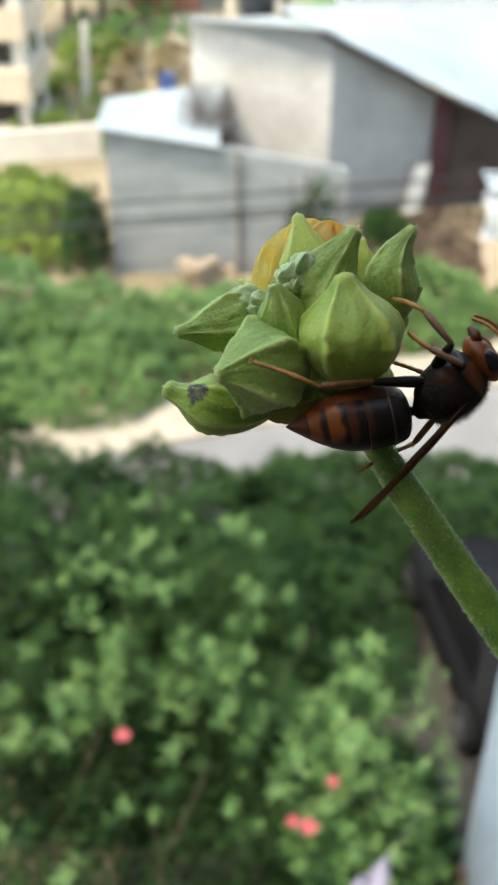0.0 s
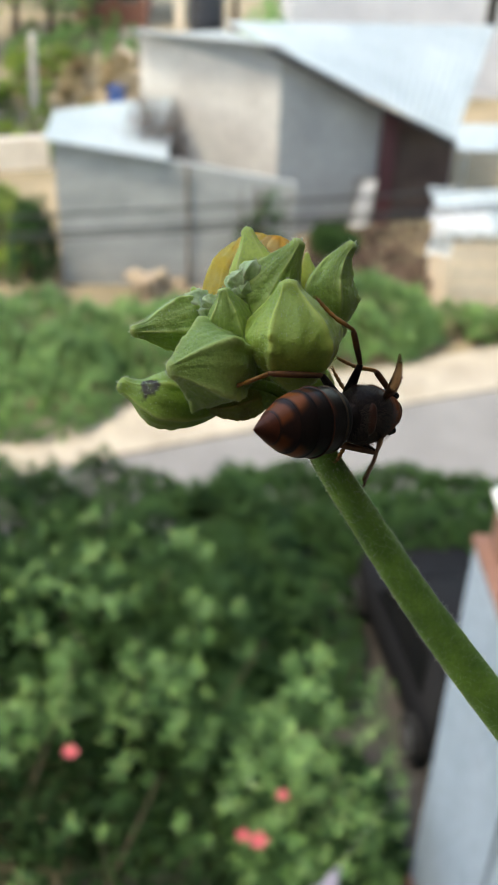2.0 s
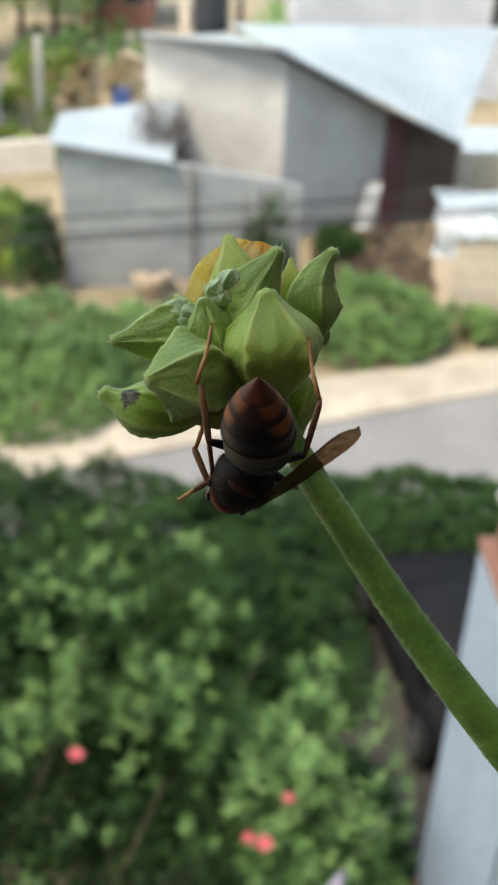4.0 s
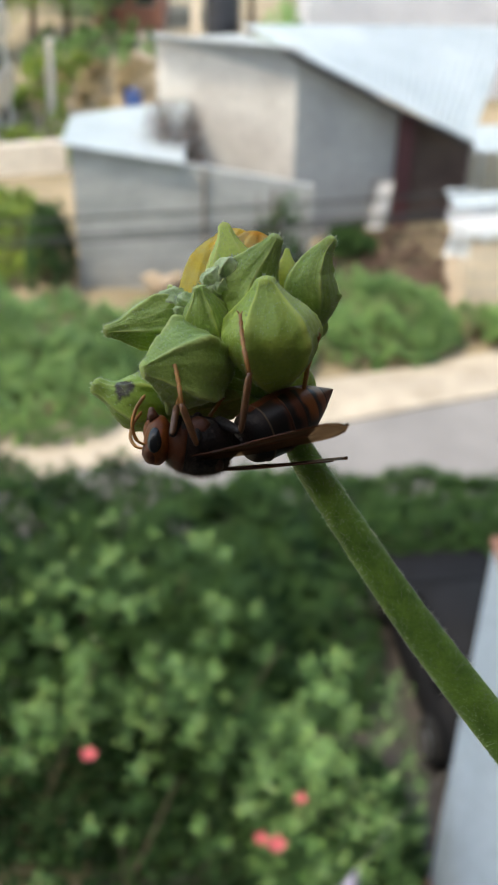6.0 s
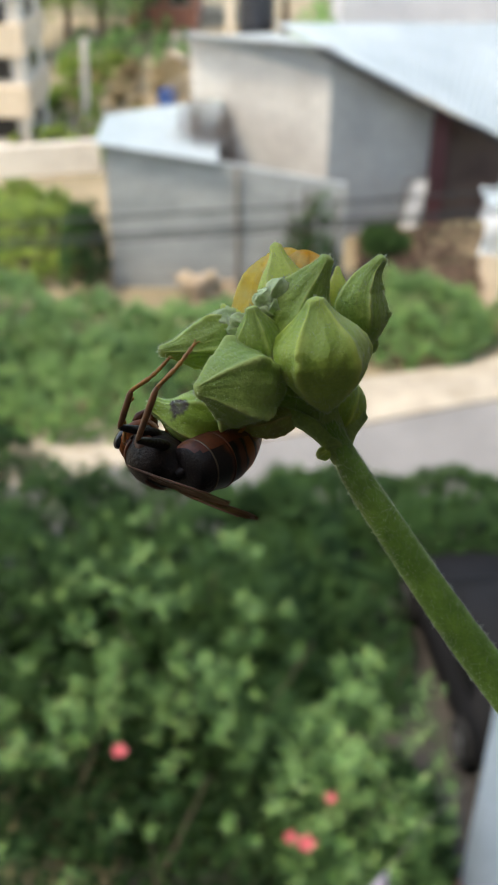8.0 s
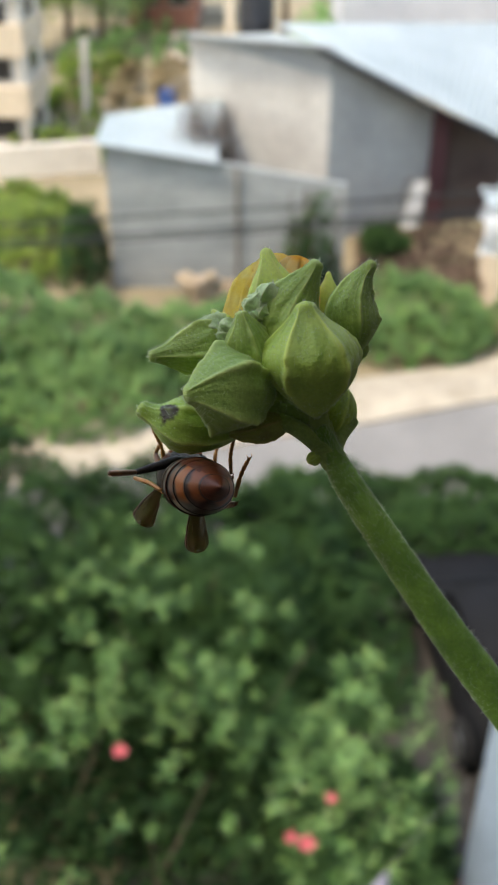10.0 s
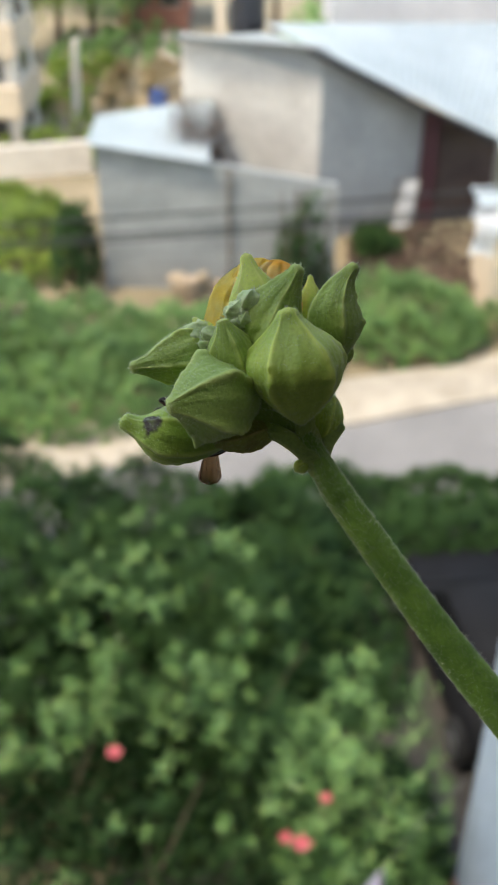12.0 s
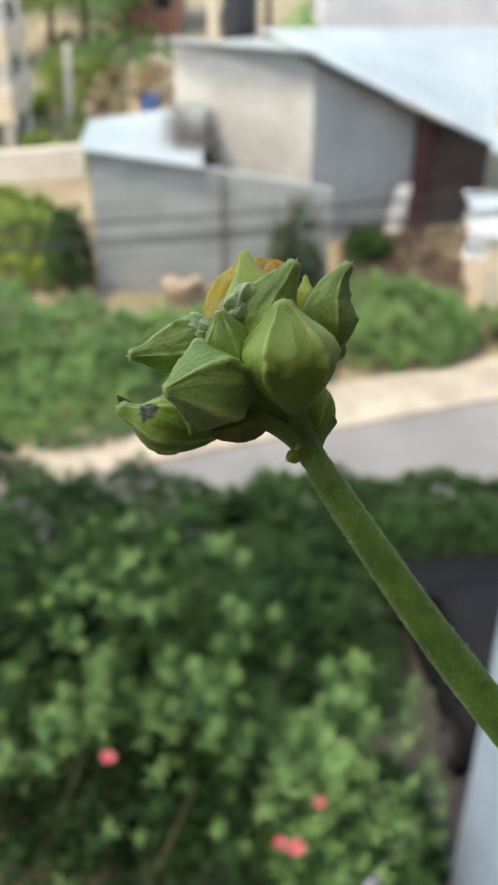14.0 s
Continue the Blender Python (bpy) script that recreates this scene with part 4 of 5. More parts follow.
tan_wall = material("tan_wall", (0.74, 0.60, 0.45), (0.60, 0.48, 0.35), scale=0.8, fine=9, rough=0.9, bump=0.2)
sandstone = material("orange_sandstone", (0.46, 0.35, 0.25), (0.33, 0.25, 0.17), scale=3, fine=25, rough=0.9, bump=0.3, per_object=0.2)
cream_bright = material("bright_cream_plaster", (0.78, 0.71, 0.61), (0.66, 0.59, 0.51), scale=0.7, fine=9, rough=0.85, bump=0.15)
brick_red = material("red_brickwork", (0.34, 0.15, 0.10), (0.24, 0.10, 0.07), scale=1.6, fine=12, rough=0.9, bump=0.3)
lilac_wall = material("pale_lilac_wall", (0.55, 0.54, 0.56), (0.46, 0.45, 0.48), scale=0.7, fine=8, rough=0.88, bump=0.15)
tank_dark = material("dark_plastic", (0.025, 0.025, 0.032), (0.015, 0.015, 0.02), scale=2, fine=20, rough=0.45, bump=0.05)
concrete = material("bare_concrete", (0.42, 0.40, 0.37), (0.30, 0.29, 0.27), scale=1.5, fine=18, rough=0.9, bump=0.25)
paving = material("yard_paving", (0.075, 0.064, 0.056), (0.042, 0.036, 0.032), scale=1.0, fine=11, rough=0.9, bump=0.35)
blue_paint = material("light_blue_paint", (0.34, 0.40, 0.49), (0.28, 0.34, 0.42), scale=0.9, fine=10, rough=0.6, bump=0.12)
terracotta = material("brown_roof_screed", (0.26, 0.13, 0.095), (0.19, 0.10, 0.075), scale=1.0, fine=12, rough=0.85, bump=0.25)
dark_glass = material("dark_window_glass", (0.02, 0.02, 0.022), rough=0.2, bump=0, scale=1)
car_paint = material("near_black_car_paint", (0.010, 0.010, 0.012), (0.008, 0.008, 0.009), scale=3, rough=0.75, bump=0, coat=0.0, gloss=0.15)
rubber = material("tyre_rubber", (0.02, 0.02, 0.02), rough=0.9, bump=0.2, scale=30)
steel = material("dull_steel", (0.45, 0.46, 0.47), rough=0.4, metal=0.9, bump=0.05, scale=12)
tarp_white = material("white_tarpaulin", (0.88, 0.88, 0.87), (0.76, 0.77, 0.78), scale=2, fine=15, rough=0.6, bump=0.3)
lilac_cloth = material("pale_lilac_cloth", (0.62, 0.57, 0.70), (0.52, 0.48, 0.60), scale=4, fine=60, rough=0.85, bump=0.3)
cable_black = material("cable_sheath", (0.02, 0.02, 0.022), rough=0.6, bump=0, scale=5)
creeper_brown = material("dry_creeper", (0.13, 0.085, 0.06), (0.07, 0.045, 0.035), scale=6, fine=30, rough=0.9, bump=0.3, per_island=0.4)
scrub_tan = material("dry_scrub", (0.40, 0.31, 0.17), (0.24, 0.19, 0.09), scale=2.0, fine=20, rough=0.9, bump=0.2, per_island=0.5, through_light=0.2)
bark = material("bark", (0.14, 0.10, 0.07), (0.08, 0.055, 0.04), scale=8, fine=40, rough=0.95, bump=0.6)
leaf_fresh = material("fresh_leaves", (0.34, 0.55, 0.19), (0.14, 0.30, 0.08), scale=2.0, fine=30, rough=0.3, bump=0.1, per_island=0.5, through_light=0.3)
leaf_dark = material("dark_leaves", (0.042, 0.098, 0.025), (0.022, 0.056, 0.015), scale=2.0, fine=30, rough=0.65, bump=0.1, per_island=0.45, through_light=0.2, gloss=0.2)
# Near-black copy of the leaves: the crown's inner shade put into the colour.
leaf_painted_shade = material("inner_leaves_painted_shade", (0.02, 0.05, 0.013), (0.012, 0.03, 0.008), scale=2.0, fine=30, rough=0.6, bump=0.1, per_island=0.5, through_light=0.15, gloss=0.1)
leaf_bank = material("bank_leaves", (0.23, 0.39, 0.125), (0.10, 0.20, 0.055), scale=2.0, fine=30, rough=0.45, bump=0.1, per_island=0.5, through_light=0.3)
leaf_yellow = material("yellowish_leaves", (0.28, 0.38, 0.06), (0.15, 0.24, 0.045), scale=1.0, fine=20, rough=0.5, bump=0.1, per_island=0.4, through_light=0.3)
blossom_pink = material("pink_blossom", (0.72, 0.16, 0.18), (0.62, 0.12, 0.13), scale=9, fine=80, rough=0.6, bump=0.1, through_light=0.3)
plank_brown = material("weathered_timber", (0.16, 0.11, 0.08), (0.10, 0.07, 0.05), scale=3, fine=25, rough=0.9, bump=0.4)


# ground, one sheet out to the horizon
def ground_sheet():
    bm = bmesh.new()
    n = 60
    def at(u):
        v = u * 2 - 1
        return math.copysign(abs(v) ** 2.6, v) * 900
    g = [[bm.verts.new((at(i / n), at(j / n) + 20, -0.04 + 0.03 * noise.noise(Vector((at(i / n) * 0.3, at(j / n) * 0.3, 0))))) for i in range(n + 1)] for j in range(n + 1)]
    for r0, r1 in zip(g, g[1:]):
        for i in range(n):
            bm.faces.new((r0[i], r0[i + 1], r1[i + 1], r1[i]))
    return tagged(part("ground", bm, earth, smooth=True), "dry brown earth with sparse growth", "ground", kind="structure")


ground_sheet()

ROAD_AT, ROAD_TURN = (0.0, 16.05), 18.4


def strip(name, mat, near, far, z, label, x0=-70, x1=70, thick=0.3):
    """A band that runs along the street, between two distances from its far edge."""
    bm = bmesh.new()
    n = 70
    top = []
    for i in range(n + 1):
        x = x0 + (x1 - x0) * i / n
        a, b = (d + 0.10 * noise.noise(Vector((x * 0.8, d, 2.0))) for d in (near, far))
        top.append((bm.verts.new((x, a, z)), bm.verts.new((x, b, z)), bm.verts.new((x, a, z - thick)), bm.verts.new((x, b, z - thick))))
    for p, q in zip(top, top[1:]):
        bm.faces.new((p[0], q[0], q[1], p[1]))
        bm.faces.new((p[2], q[2], q[0], p[0]))
        bm.faces.new((p[1], q[1], q[3], p[3]))
    ob = part(name, bm, mat)
    ob.matrix_world = pose(ROAD_AT[0], ROAD_AT[1], 0, 0, 0, ROAD_TURN)
    return tagged(ob, label, name, kind="structure")


strip("road", asphalt, -5.4, -0.75, 0.0, "worn grey asphalt street")
strip("verge", dust, -0.75, 0.75, 0.06, "pale sandy verge along the street")
strip("kerb", concrete, -5.62, -5.4, 0.12, "low concrete kerb along the yard")
yard = bmesh.new()
box(yard, -1.5, 6.0, 3.5, 11.6, -0.2, 0.02)
tagged(part("yard_paving", yard, paving), "brownish grey paved yard beside the shrubs", "paving", kind="structure")


# own building, unseen: balcony round the camera, open to the front only; dark walls shade the plant
own = tagged(empty("own_building"), "unseen building with a balcony over the yard, made dark and tall to shade the plant", "building", kind="structure")
inner = material("dark_shading_walls", (0.12, 0.105, 0.095), (0.09, 0.08, 0.072), scale=1.2, fine=14, rough=0.9, bump=0.2)
# The right-hand wall is unseen, added to keep side light off the buds.
for name, dims, mat in (("parapet_wall", (-9, 9, -0.06, 0.04, 0, 9.45), inner), ("balcony_floor", (-9, 9, -0.6, -0.06, 8.55, 8.75), inner), ("facade", (-12, 9, -9, -0.6, 0, 15.0), inner), ("end_wall", (0.7, 0.9, -0.6, 1.1, 6.0, 12.5), inner)):
    bm = bmesh.new()
    box(bm, *dims)
    part(name, bm, mat, own)


def corrugated(bm, p00, p10, p01, p11, waves, depth, thick=0.02):
    """A wavy roof sheet over four corners; the waves run from the 0 side to the 1 side."""
    n = waves * 4
    p00, p10, p01, p11 = (Vector(p) for p in (p00, p10, p01, p11))
    up = (p10 - p00).cross(p01 - p00).normalized()
    rows = []
    for j in (0, 1):
        a, b = (p00, p10) if j == 0 else (p01, p11)
        rows.append([a + (b - a) * (i / n) + up * depth * math.sin(i * math.pi / 2) for i in range(n + 1)])
    vs = [[bm.verts.new(p) for p in r] for r in rows] + [[bm.verts.new(p - up * thick) for p in r] for r in rows]
    for i in range(n):
        bm.faces.new((vs[0][i], vs[0][i + 1], vs[1][i + 1], vs[1][i]))
        bm.faces.new((vs[2][i + 1], vs[2][i], vs[3][i], vs[3][i + 1]))
        bm.faces.new((vs[2][i], vs[2][i + 1], vs[0][i + 1], vs[0][i]))
        bm.faces.new((vs[1][i], vs[1][i + 1], vs[3][i + 1], vs[3][i]))
    for i in (0, n):
        bm.faces.new((vs[0][i], vs[1][i], vs[3][i], vs[2][i]) if i else (vs[2][i], vs[3][i], vs[1][i], vs[0][i]))
    return bm


# low grey outbuilding at the street
shed = tagged(empty("outbuilding"), "low grey block outbuilding with a flat pale sheet roof", "shed")
bm = bmesh.new()
wall_between(bm, (-3.52, 22.0), (1.9, 22.0), -0.3, 3.42, 2.5, 0.2)
part("front_wall", bm, block_grey, shed)
bm = bmesh.new()
wall_between(bm, (-3.52, 25.4), (-3.52, 22.2), -0.3, 3.0, 3.3, 0.2)
part("side_wall", bm, block_grey, shed)
for k in range(7):
    bm = bmesh.new()
    box(bm, -3.5, 1.88 - 0.25 * (k > 4), 21.985, 22.001, 0.30 + 0.38 * k, 0.315 + 0.38 * k)
    part("mortar_joint", bm, render_grey, shed)
bm = bmesh.new()
corrugated(bm, (-3.68, 21.75, 3.50), (-1.0, 21.75, 3.08), (-3.95, 25.4, 3.12), (-1.0, 25.4, 3.55), 12, 0.02)
part("roof", bm, sheet_white, shed, "pale corrugated roof sheet")

bm = bmesh.new()
tube(bm, [(-0.55, 21.9, -0.2), (-0.56, 21.9, 1.5), (-0.57, 21.9, 2.95)], 0.032, 10)
part("downpipe", bm, plank_brown, shed, "dark downpipe")
rubble = tagged(empty("rubble_pile"), "heap of tan rubble blocks against the grey wall", "rubble")
rr = random.Random(4)
for k in range(16):
    bm = bmesh.new()
    w, d, h = rr.uniform(0.15, 0.32), rr.uniform(0.12, 0.25), rr.uniform(0.08, 0.16)
    box(bm, -w, w, -d, d, -h, h, bevel=0.02)
    lift = 0.14 + 0.27 * (k // 6)
    ob = part("block", bm, sandstone, rubble)
    ob.matrix_basis = pose(-1.3 + rr.gauss(0, 0.34 - 0.06 * (k // 6)), 20.9 + rr.uniform(-0.3, 0.3), lift, rr.uniform(-12, 12), rr.uniform(-12, 12), rr.uniform(0, 180))

# taller house
house = tagged(empty("house"), "house with cream and grey walls under a pale sheet roof", "house")
bm = bmesh.new()
wall_between(bm, (-1.78, 25.4), (1.63, 25.0), -0.3, 4.98, 4.12, 0.22)
part("cream_wall", bm, plaster_light, house, "cream plastered wall")
# Grey wedge added over the cream wall as the eave's shadow.
bm = bmesh.new()
wall_between(bm, (-1.78, 25.38), (1.63, 24.98), 4.0, 5.02, 4.86, 0.25)
for v in bm.verts:
    if v.co.z < 4.1:
        v.co.z = 4.98 - (v.co.x + 1.78) / 3.41 * 0.86
part("gable_board", bm, render_grey, house, "grey panel standing in for the eave's shadow")
bm = bmesh.new()
wall_between(bm, (1.63, 25.0), (4.42, 26.4), -0.3, 4.84, 3.12, 0.22)
part("grey_wall", bm, render_grey, house, "grey rendered wall")
bm = bmesh.new()
wall_between(bm, (4.42, 26.4), (6.6, 26.9), -0.3, 3.05, 2.2, 0.2)
part("rusty_wall", bm, rust, house, "dark rusty sheet wall")
maroon = material("maroon_paint", (0.10, 0.035, 0.04), (0.07, 0.025, 0.03), scale=2, fine=15, rough=0.7, bump=0.15)
bm = bmesh.new()
box(bm, 4.44, 4.86, 26.26, 26.42, -0.2, 2.95)
part("door_post", bm, maroon, house, "maroon painted door post")
for k in range(9):
    bm = bmesh.new()
    x = 4.5 + 0.23 * k
    box(bm, x, x + 0.03, 26.36 + (x - 4.42) * 0.229, 26.43 + (x - 4.42) * 0.229, 0, 2.9 - 0.36 * (x - 4.42))
    part("sheet_rib", bm, rust, house)
bm = bmesh.new()
corrugated(bm, (-1.95, 25.0, 5.1), (1.35, 24.6, 4.96), (-1.6, 30.0, 4.08), (0.35, 30.0, 4.2), 12, 0.02)
part("roof", bm, sheet_white, house, "pale corrugated roof sheet")
bm = bmesh.new()
corrugated(bm, (1.33, 24.6, 4.97), (6.3, 26.0, 2.42), (0.30, 30.0, 4.44), (9.2, 34.5, 3.67), 26, 0.025)
part("roof", bm, sheet_white, house, "pale corrugated roof sheet")
bm = bmesh.new()
for a, b in (((1.30, 24.57, 4.86), (6.25, 25.97, 2.32)),):
    d = Vector(b) - Vector(a)
    tube(bm, [Vector(a) + d * (k / 6) for k in range(7)], 0.06, 8)
part("eave_trim", bm, tank_dark, house, "dark eave trim")

tank = tagged(empty("water_tank"), "dark plastic water tank on a stand", "tank")
bm = bmesh.new()
for r0, z0, z1 in ((0.50, 3.9, 5.9), (0.53, 4.35, 4.42), (0.53, 4.85, 4.92), (0.53, 5.35, 5.42), (0.2, 5.9, 6.0)):
    tube(bm, [(-0.22, 30.6, z0), (-0.22, 30.6, z1)], r0, 24)
part("tank_body", bm, tank_dark, tank)
bm = bmesh.new()
box(bm, -0.82, 0.38, 30.1, 31.2, 0, 3.9)
part("tank_stand", bm, plaster_light, tank)
bm = bmesh.new()
box(bm, -1.12, -0.86, 30.6, 30.9, 0.0, 6.4)
tagged(part("pillar", bm, tan_wall), "tan masonry pillar beside the water tank", "pillar")

sack = tagged(empty("hanging_cloth"), "white cloth hanging against the grey wall", "cloth")
bm = bmesh.new()
g = []
for j in range(9):
    g.append([bm.verts.new((4.14 + (i / 10 - 0.5) * (0.36 + 0.1 * j / 8) - 0.035 * j, 25.55 - 0.05 * j + 0.05 * math.sin(i * 1.9 + j * 0.3), 1.45 - 1.15 * j / 8 + 0.03 * math.sin(i))) for i in range(11)])
for r0, r1 in zip(g, g[1:]):
    for i in range(10):
        bm.faces.new((r0[i], r0[i + 1], r1[i + 1], r1[i]))
bmesh.ops.solidify(bm, geom=list(bm.faces), thickness=0.01)
part("cloth", bm, tarp_white, sack, smooth=True)
bm = bmesh.new()
tube(bm, [(3.75, 25.55, 1.46), (4.3, 25.55, 1.46)], 0.02, 8)
tube(bm, [(3.75, 25.55, 1.46), (3.75, 25.55, -0.1)], 0.02, 8)
tube(bm, [(4.3, 25.55, 1.46), (4.3, 25.55, -0.1)], 0.02, 8)
part("rail", bm, plank_brown, sack)

# neighbouring lot
hut = tagged(empty("hut"), "small tan hut with a pale sheet roof and a white tarpaulin", "hut")
bm = bmesh.new()
box(bm, 5.2, 8.6, 20.2, 22.4, -0.3, 2.05)
part("wall", bm, tan_wall, hut)
for k in range(4):
    bm = bmesh.new()
    box(bm, 5.19, 8.6, 20.185, 20.201, 0.35 + 0.42 * k, 0.37 + 0.42 * k)
    part("mortar_joint", bm, concrete, hut)
bm = bmesh.new()
corrugated(bm, (5.05, 20.1, 2.1), (8.9, 20.1, 2.1), (5.05, 22.7, 2.25), (8.9, 22.7, 2.25), 12, 0.02)
part("roof", bm, sheet_white, hut)
bm = bmesh.new()
g = []
for j in range(12):
    g.append([bm.verts.new((4.7 + 0.13 * i + 0.05 * math.sin(j), 20.95 - 0.11 * min(j, 9) + 0.12 * noise.noise(Vector((i * 0.5, j * 0.5, 0))) + 0.03 * j, 2.36 - 0.012 * j - 0.22 * max(0, j - 8) + 0.1 * noise.noise(Vector((i * 0.4, j * 0.4, 5))))) for i in range(11)])
for r0, r1 in zip(g, g[1:]):
    for i in range(10):
        bm.faces.new((r0[i], r0[i + 1], r1[i + 1], r1[i]))
bmesh.ops.solidify(bm, geom=list(bm.faces), thickness=0.015)
part("tarpaulin", bm, tarp_white, hut, "crumpled white tarpaulin", smooth=True)
canopy = tagged(empty("canopy"), "pale sheet canopy on posts behind the hut", "canopy")
bm = bmesh.new()
corrugated(bm, (5.7, 23.0, 3.05), (9.0, 23.0, 3.05), (5.9, 24.6, 3.2), (9.2, 24.6, 3.2), 12, 0.02)
part("roof", bm, sheet_white, canopy)
for x, y in ((5.9, 23.1), (8.8, 23.1), (6.0, 24.5), (8.9, 24.5)):
    bm = bmesh.new()
    tube(bm, [(x, y, -0.1), (x, y, 3.05)], 0.05, 8)
    part("post", bm, steel, canopy)

# far side
def masonry(name, label, cat, x0, x1, y0, y1, z1, mat, windows=(), roof=None):
    ob = tagged(empty(name), label, cat)
    b = bmesh.new()
    box(b, x0, x1, y0, y1, -0.3, z1)
    part("wall", b, mat, ob)
    b = bmesh.new()
    box(b, x0 - 0.15, x1 + 0.15, y0 - 0.2, y1 + 0.15, z1, z1 + 0.16)
    part("roof", b, roof or concrete, ob)
    for wx, wz, ww, wh in windows:
        b = bmesh.new()
        box(b, wx - ww / 2 - 0.06, wx + ww / 2 + 0.06, y0 - 0.05, y0 + 0.01, wz - 0.06, wz + wh + 0.06)
        w = part("window", b, concrete, ob)
        b = bmesh.new()
        box(b, wx - ww / 2, wx + ww / 2, y0 - 0.06, y0 - 0.02, wz, wz + wh)
        part("pane", b, dark_glass, w)
    return ob


storeyed = masonry("storeyed_house", "cream house of several storeys with broad floor bands and windows", "house", -14.6, -7.65, 33.0, 36.0, 4.5, cream_bright,
                   [(x, z, 1.3, 0.62) for x in (-8.7, -10.6, -12.5) for z in (0.3, 2.15, 3.82)])
for z in (1.0, 2.88):
    bm = bmesh.new()
    box(bm, -14.7, -7.5, 32.72, 36.1, z, z + 0.95, bevel=0.03)
    part("floor_slab", bm, tan_wall, storeyed, "tan floor band")
for z in (0.3, 2.15, 3.82):
    bm = bmesh.new()
    box(bm, -7.66, -7.62, 34.0, 35.1, z, z + 0.62)
    part("window", bm, dark_glass, storeyed, "dark window")
masonry("brick_house", "far red brick house", "house", -6.6, -3.3, 52.0, 58.0, 4.6, brick_red, [(-5.6, 1.2, 0.9, 1.1), (-4.1, 1.2, 0.9, 1.1)], terracotta)
masonry("lilac_house", "long pale lilac house behind the sheet roof", "house", 2.9, 16.0, 40.0, 47.0, 6.4, lilac_wall, [(10.45, 2.6, 0.35, 3.0), (13.5, 3.0, 1.1, 1.3)])
terrace = bmesh.new()
wall_between(terrace, (-14.0, 28.6), (-5.0, 30.5), -0.3, 0.75, 0.95, 0.25)
tagged(part("garden_wall", terrace, cream_bright), "low tan garden wall", "wall")
bm = bmesh.new()
tube(bm, [(-6.40, 36.4, -0.2), (-6.3, 36.4, 1.3), (-6.22, 36.4, 2.7)], [0.15, 0.14, 0.13], 12)
tagged(part("pole", bm, cream_bright), "pale upright concrete pole", "pole")
bm = bmesh.new()
box(bm, -3.9, -3.3, 38.0, 38.5, -0.1, 0.6, bevel=0.08)
tagged(part("blue_drum", bm, material("blue_plastic", (0.06, 0.14, 0.42), rough=0.5, bump=0.05)), "small blue plastic drum", "drum")
path = bmesh.new()
p0 = [(-6.5, 75.0), (-4.3, 56.0), (-3.7, 48.0), (-2.4, 42.0), (-1.0, 38.0)]
pl = smooth_line([(x, y, 0.03) for x, y in p0], 8)
lo = [path.verts.new((p.x - 0.6, p.y, p.z)) for p in pl]
hi = [path.verts.new((p.x + 0.6, p.y, p.z)) for p in pl]
for i in range(len(pl) - 1):
    path.faces.new((lo[i], hi[i], hi[i + 1], lo[i + 1]))
tagged(part("footpath", path, dust), "sandy footpath", "path", kind="structure")

# annex with a blue wall beside the shrubs
annex = tagged(empty("annex"), "annex with a light blue painted wall and brown flat roof", "building")
bm = bmesh.new()
box(bm, 2.14, 5.42, 4.55, 6.24, 0, 4.94)
part("wall", bm, blue_paint, annex, "light blue painted wall")
bm = bmesh.new()
box(bm, 2.14, 5.42, 1.6, 4.46, 0, 4.94)
part("wall", bm, blue_paint, annex, "light blue painted wall")
bm = bmesh.new()
box(bm, 2.22, 5.32, 4.46, 4.55, 0, 4.9)
part("joint", bm, tank_dark, annex, "dark open joint")
bm = bmesh.new()
box(bm, 2.12, 5.47, 1.6, 6.27, 4.945, 5.0)
part("roof", bm, terracotta, annex, "brown screeded roof")
bm = bmesh.new()
box(bm, 2.24, 2.62, 5.85, 6.2, 5.0, 5.42, bevel=0.02)
part("chimney", bm, terracotta, annex, "brown masonry stub")
bm = bmesh.new()
box(bm, 2.20, 2.66, 5.81, 6.24, 5.42, 5.5, bevel=0.015)
part("cap", bm, tarp_white, annex, "white cap")
bm = bmesh.new()
box(bm, 2.08, 2.14, 1.6, 6.2, 0.0, 0.5)
part("plinth", bm, terracotta, annex, "brown painted plinth")

# awning corner and its cord
bm = bmesh.new()
a, b, c = Vector((1.03, 4.66, 3.0)), Vector((0.60, 4.30, 3.0)), Vector((0.98, 4.15, 2.9))
m = 10
g = [[None] * (m + 1) for _ in range(m + 1)]
for i in range(m + 1):
    for j in range(m + 1 - i):
        p = a + (b - a) * (i / m) + (c - a) * (j / m)
        p.z += 0.03 * math.sin(i * 1.3) + 0.02 * math.sin(j * 2.1)
        g[i][j] = bm.verts.new(p)
for i in range(m):
    for j in range(m - i):
        bm.faces.new((g[i][j], g[i + 1][j], g[i][j + 1]))
        if i + j < m - 1:
            bm.faces.new((g[i + 1][j], g[i + 1][j + 1], g[i][j + 1]))
bmesh.ops.solidify(bm, geom=list(bm.faces), thickness=0.006)
awning = tagged(part("awning", bm, lilac_cloth, smooth=True), "pale lilac cloth awning held by a cord", "awning")
bm = bmesh.new()
tube(bm, [(1.03, 4.66, 3.0), (1.3, 4.9, 3.2), (2.04, 5.3, 3.75)], 0.0015, 8)
part("cord", bm, render_grey, awning)
bm = bmesh.new()
tube(bm, [(0.98, 4.15, 2.9), (1.3, 3.8, 2.85), (2.05, 3.4, 2.8)], 0.0015, 8)
part("cord", bm, render_grey, awning)

